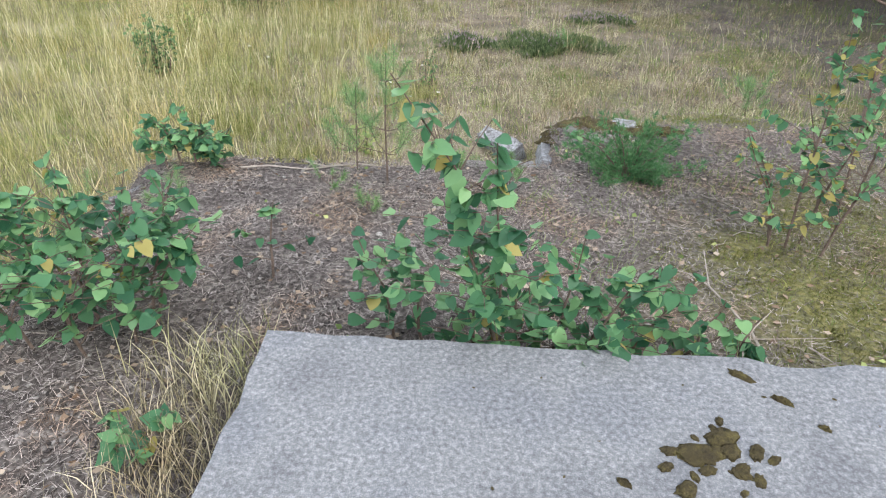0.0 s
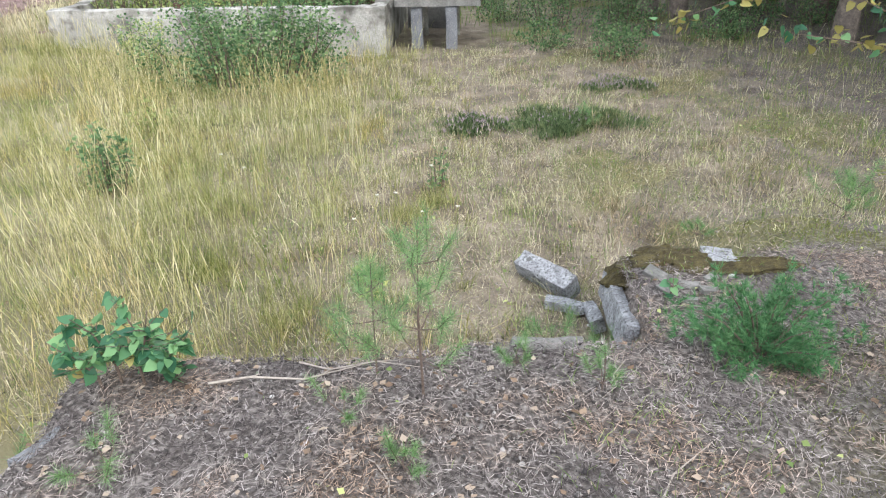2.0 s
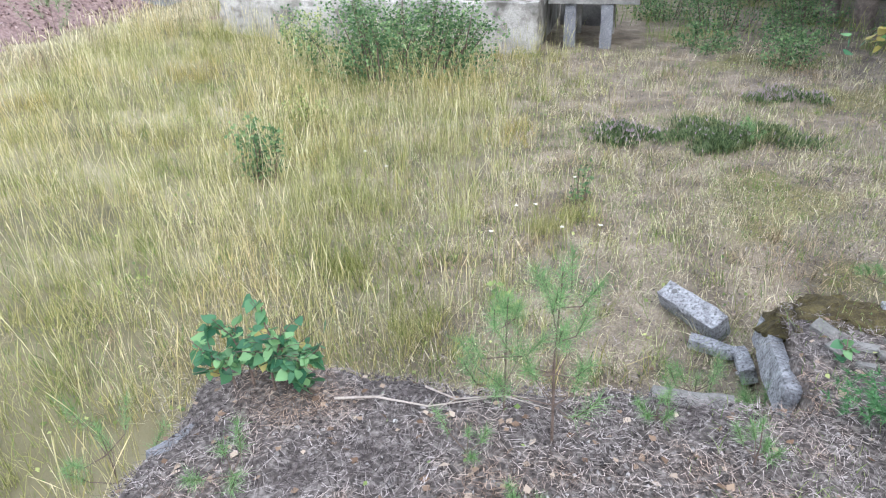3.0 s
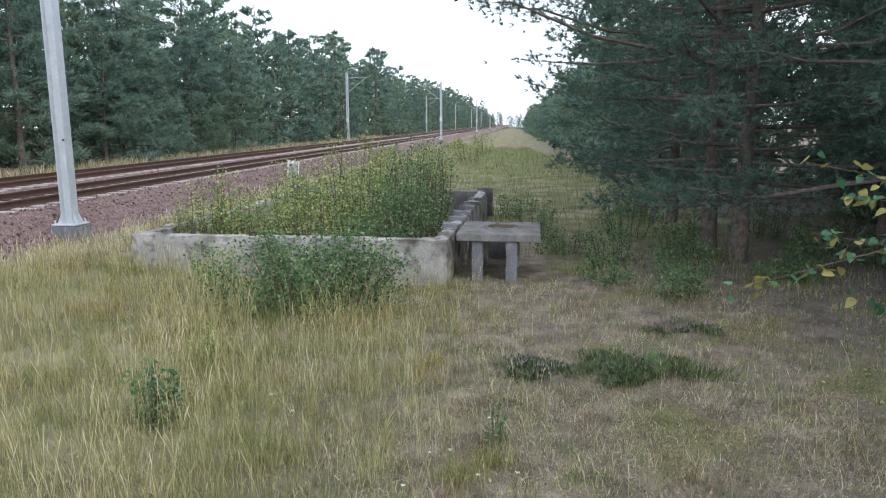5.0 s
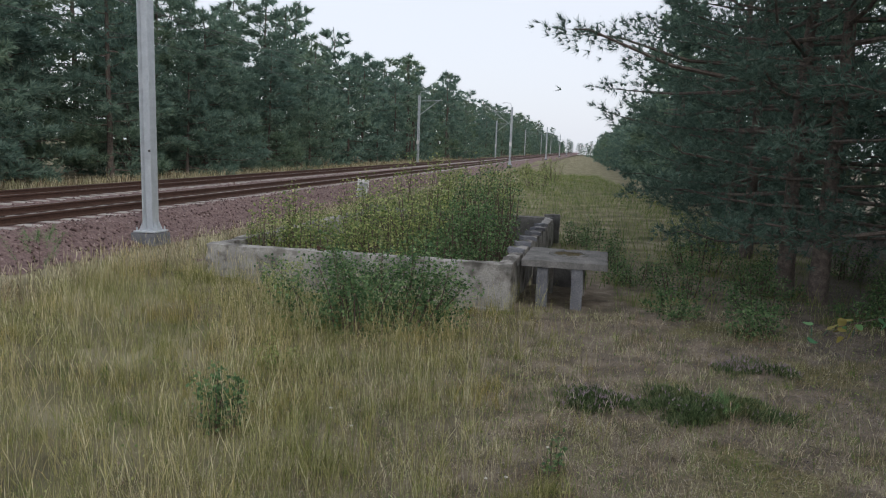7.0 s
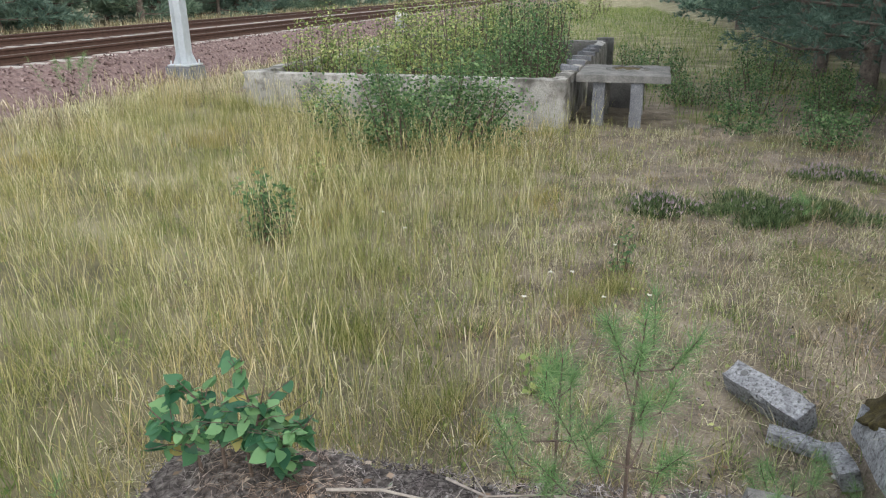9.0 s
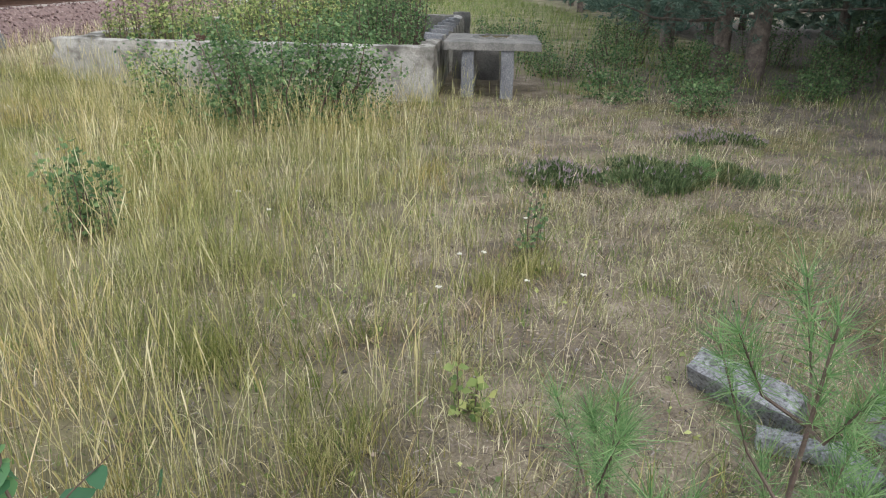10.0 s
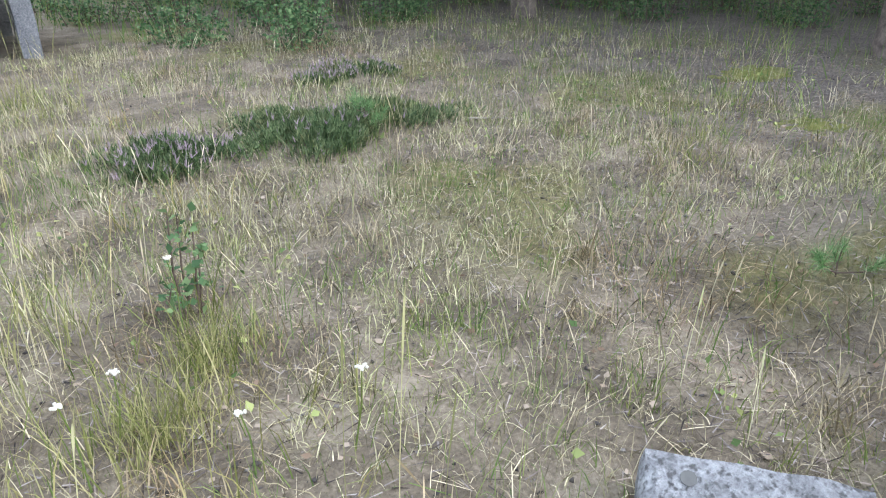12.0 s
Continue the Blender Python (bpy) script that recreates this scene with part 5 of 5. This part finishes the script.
verge = scatter(60000, -9.5, 7, 15, 95, lambda x, y: (0.4 + 0.6 * clump(x, y, 0.5)) * (lateral(x, y) > -5) * 0.9)
grass("verge_grass", verge, 0.2, 0.6, 0.011, 0.3, M_GRASS_GREEN, "yellow-green grass on the verge beside the railway")
y = rng.uniform(8, 110, 16000)
l = rng.uniform(19.8, 22.6, 16000)
bank = np.stack([at_track(l, y), y, height(at_track(l, y), y)], 1)
grass("far_bank_grass", bank, 0.2, 0.6, 0.02, 0.25, M_GRASS_STRAW, "dry grass along the far side of the railway")
y = rng.uniform(9, 30, 5000)
l = rng.normal(8.3, 0.3, 5000)
bank = np.stack([at_track(l, y), y, height(at_track(l, y), y) + 0.02], 1)
grass("bank_grass_stems", bank, 0.2, 0.55, 0.005, 0.2, M_GRASS_STRAW, "pale dry grass stems along the ballast edge", STEM)


def needles(n, x0, x1, y0, y1, density, ln, w, mat, name, label):
    p = scatter(n, x0, x1, y0, y1, density)
    n = len(p)
    a = rng.uniform(0, 2 * math.pi, n)
    d = np.stack([np.cos(a), np.sin(a), rng.normal(0, 0.12, n)], 1) * (ln * rng.uniform(0.5, 1.2, n))[:, None]
    s = np.stack([-np.sin(a), np.cos(a), np.zeros(n)], 1) * w
    p[:, 2] += 0.016 + rng.uniform(0, 0.012, n)
    v = np.stack([p - s, p + s, p + d], 1).reshape(-1, 3)
    tagged(mesh_object(name, v, np.arange(3 * n).reshape(-1, 3), mat), label, "litter", kind="stuff")


needles(150000, -2.3, 3.5, 1.0, 5.6, lambda x, y: mound(x, y) * (1 - 0.85 * moss_at(x, y)) * 0.75, 0.075, 0.0017, M_LITTER, "needle_litter", "brown and grey fallen pine needles on the mound")
needles(110000, -3, 8, 4.7, 15, lambda x, y: (1 - mound(x, y)) * (0.35 + 0.65 * sstep(0, 3, x)) * 0.8, 0.09, 0.0026, M_LITTER, "forest_needle_litter", "fallen pine needles in the clearing")
p = scatter(1300, -2.2, 3.0, 1.0, 5.4, lambda x, y: mound(x, y))
v, f = leaf_cards(p + np.array([0, 0, 0.03]), 0.045)
v[:, 2] = v[:, 2] * 0.35 + np.repeat(p[:, 2] + 0.02, 4) * 0.65
tagged(mesh_object("dead_leaves", v, f, M_DEADLEAF), "pale brown dead birch leaves on the litter", "litter", kind="stuff")
p = scatter(4200, -4, 8, 4.8, 14, lambda x, y: 1 - mound(x, y))
v, f = leaf_cards(p + np.array([0, 0, 0.03]), 0.036)
v[:, 2] = v[:, 2] * 0.35 + np.repeat(p[:, 2] + 0.02, 4) * 0.65
tagged(mesh_object("scattered_dead_leaves", v, f, M_DEADLEAF), "dead leaves scattered in the clearing", "litter", kind="stuff")


def crumbs(name, p, lo, hi, label):
    """Small uneven bits of soil and stone lying on the ground."""
    n = len(p)
    octa = np.array([(1, 0, 0), (-1, 0, 0), (0, 1, 0), (0, -1, 0), (0, 0, 0.6), (0, 0, -0.6)], float)
    s = (lo + (hi - lo) * rng.random((n, 1, 1)) ** 3) * rng.uniform(0.6, 1.3, (n, 6, 1))
    v = (p[:, None] + np.array([0, 0, 0.018]) + (octa[None] + rng.normal(0, 0.3, (n, 6, 3))) * s).reshape(-1, 3)
    f = np.array([(0, 2, 4), (2, 1, 4), (1, 3, 4), (3, 0, 4), (2, 0, 5), (1, 2, 5), (3, 1, 5), (0, 3, 5)])
    f = (f[None] + (np.arange(n) * 6)[:, None, None]).reshape(-1, 3)
    tagged(mesh_object(name, v, f, M_CRUMB), label, "soil", kind="stuff")


crumbs("soil_crumbs", scatter(26000, -2.3, 1.6, 1.0, 4.8, lambda x, y: mound(x, y) * clump(x, y, 2.6) * (1 - 0.9 * sstep(0.2, 1.2, x)) * (1 - moss_at(x, y))), 0.003, 0.014, "dark crumbs of soil and pale grit on the mound")

crumbs("clearing_crumbs", scatter(32000, -4, 8, 4.8, 14, lambda x, y: (1 - mound(x, y)) * clump(x, y, 1.7) * 0.8), 0.003, 0.011, "dark bits of bark, cone scales and soil in the clearing")
moss_low = scatter(70000, -2, 8, 6, 14, lambda x, y: (1 - mound(x, y)) * patch(x + 9, y + 4, 0.7) ** 2 * sstep(-1, 1.5, x) * 0.8)
grass("clearing_moss", moss_low, 0.012, 0.045, 0.006, 0.6, M_MOSS, "olive moss patches in the clearing")


def yarrow(x, y, h, seed):
    r = np.random.default_rng(seed)
    t = thing("yarrow", pose(x, y, on_ground(x, y), r.uniform(-8, 8), r.uniform(-8, 8), 0), "white yarrow flower head on a thin stem", "flower", "yarrow flowers")
    part("stem", tube_bm([(0, 0, -0.02), (0.01, 0, h * 0.6), (0, 0, h)], [0.003, 0.0025, 0.002], 5), M_GRASS_GREEN, t)
    bm = bmesh.new()
    for k in range(12):
        a, q = r.uniform(0, 6.28), 0.015 * math.sqrt(r.random())
        bmesh.ops.create_icosphere(bm, subdivisions=1, radius=0.005, matrix=Matrix.Translation((q * math.cos(a), q * math.sin(a), h + 0.004)))
    part("flower_head", bm, M_FLOWER, t)


for i, (x, y, h) in enumerate([(-0.72, 7.2, 0.3), (-0.62, 7.32, 0.26), (-0.35, 7.0, 0.2), (-0.85, 6.4, 0.4), (-2.0, 7.9, 0.35), (-0.1, 6.9, 0.3), (-0.25, 7.9, 0.3), (-2.3, 8.1, 0.4)]):
    yarrow(x, y, h, i)
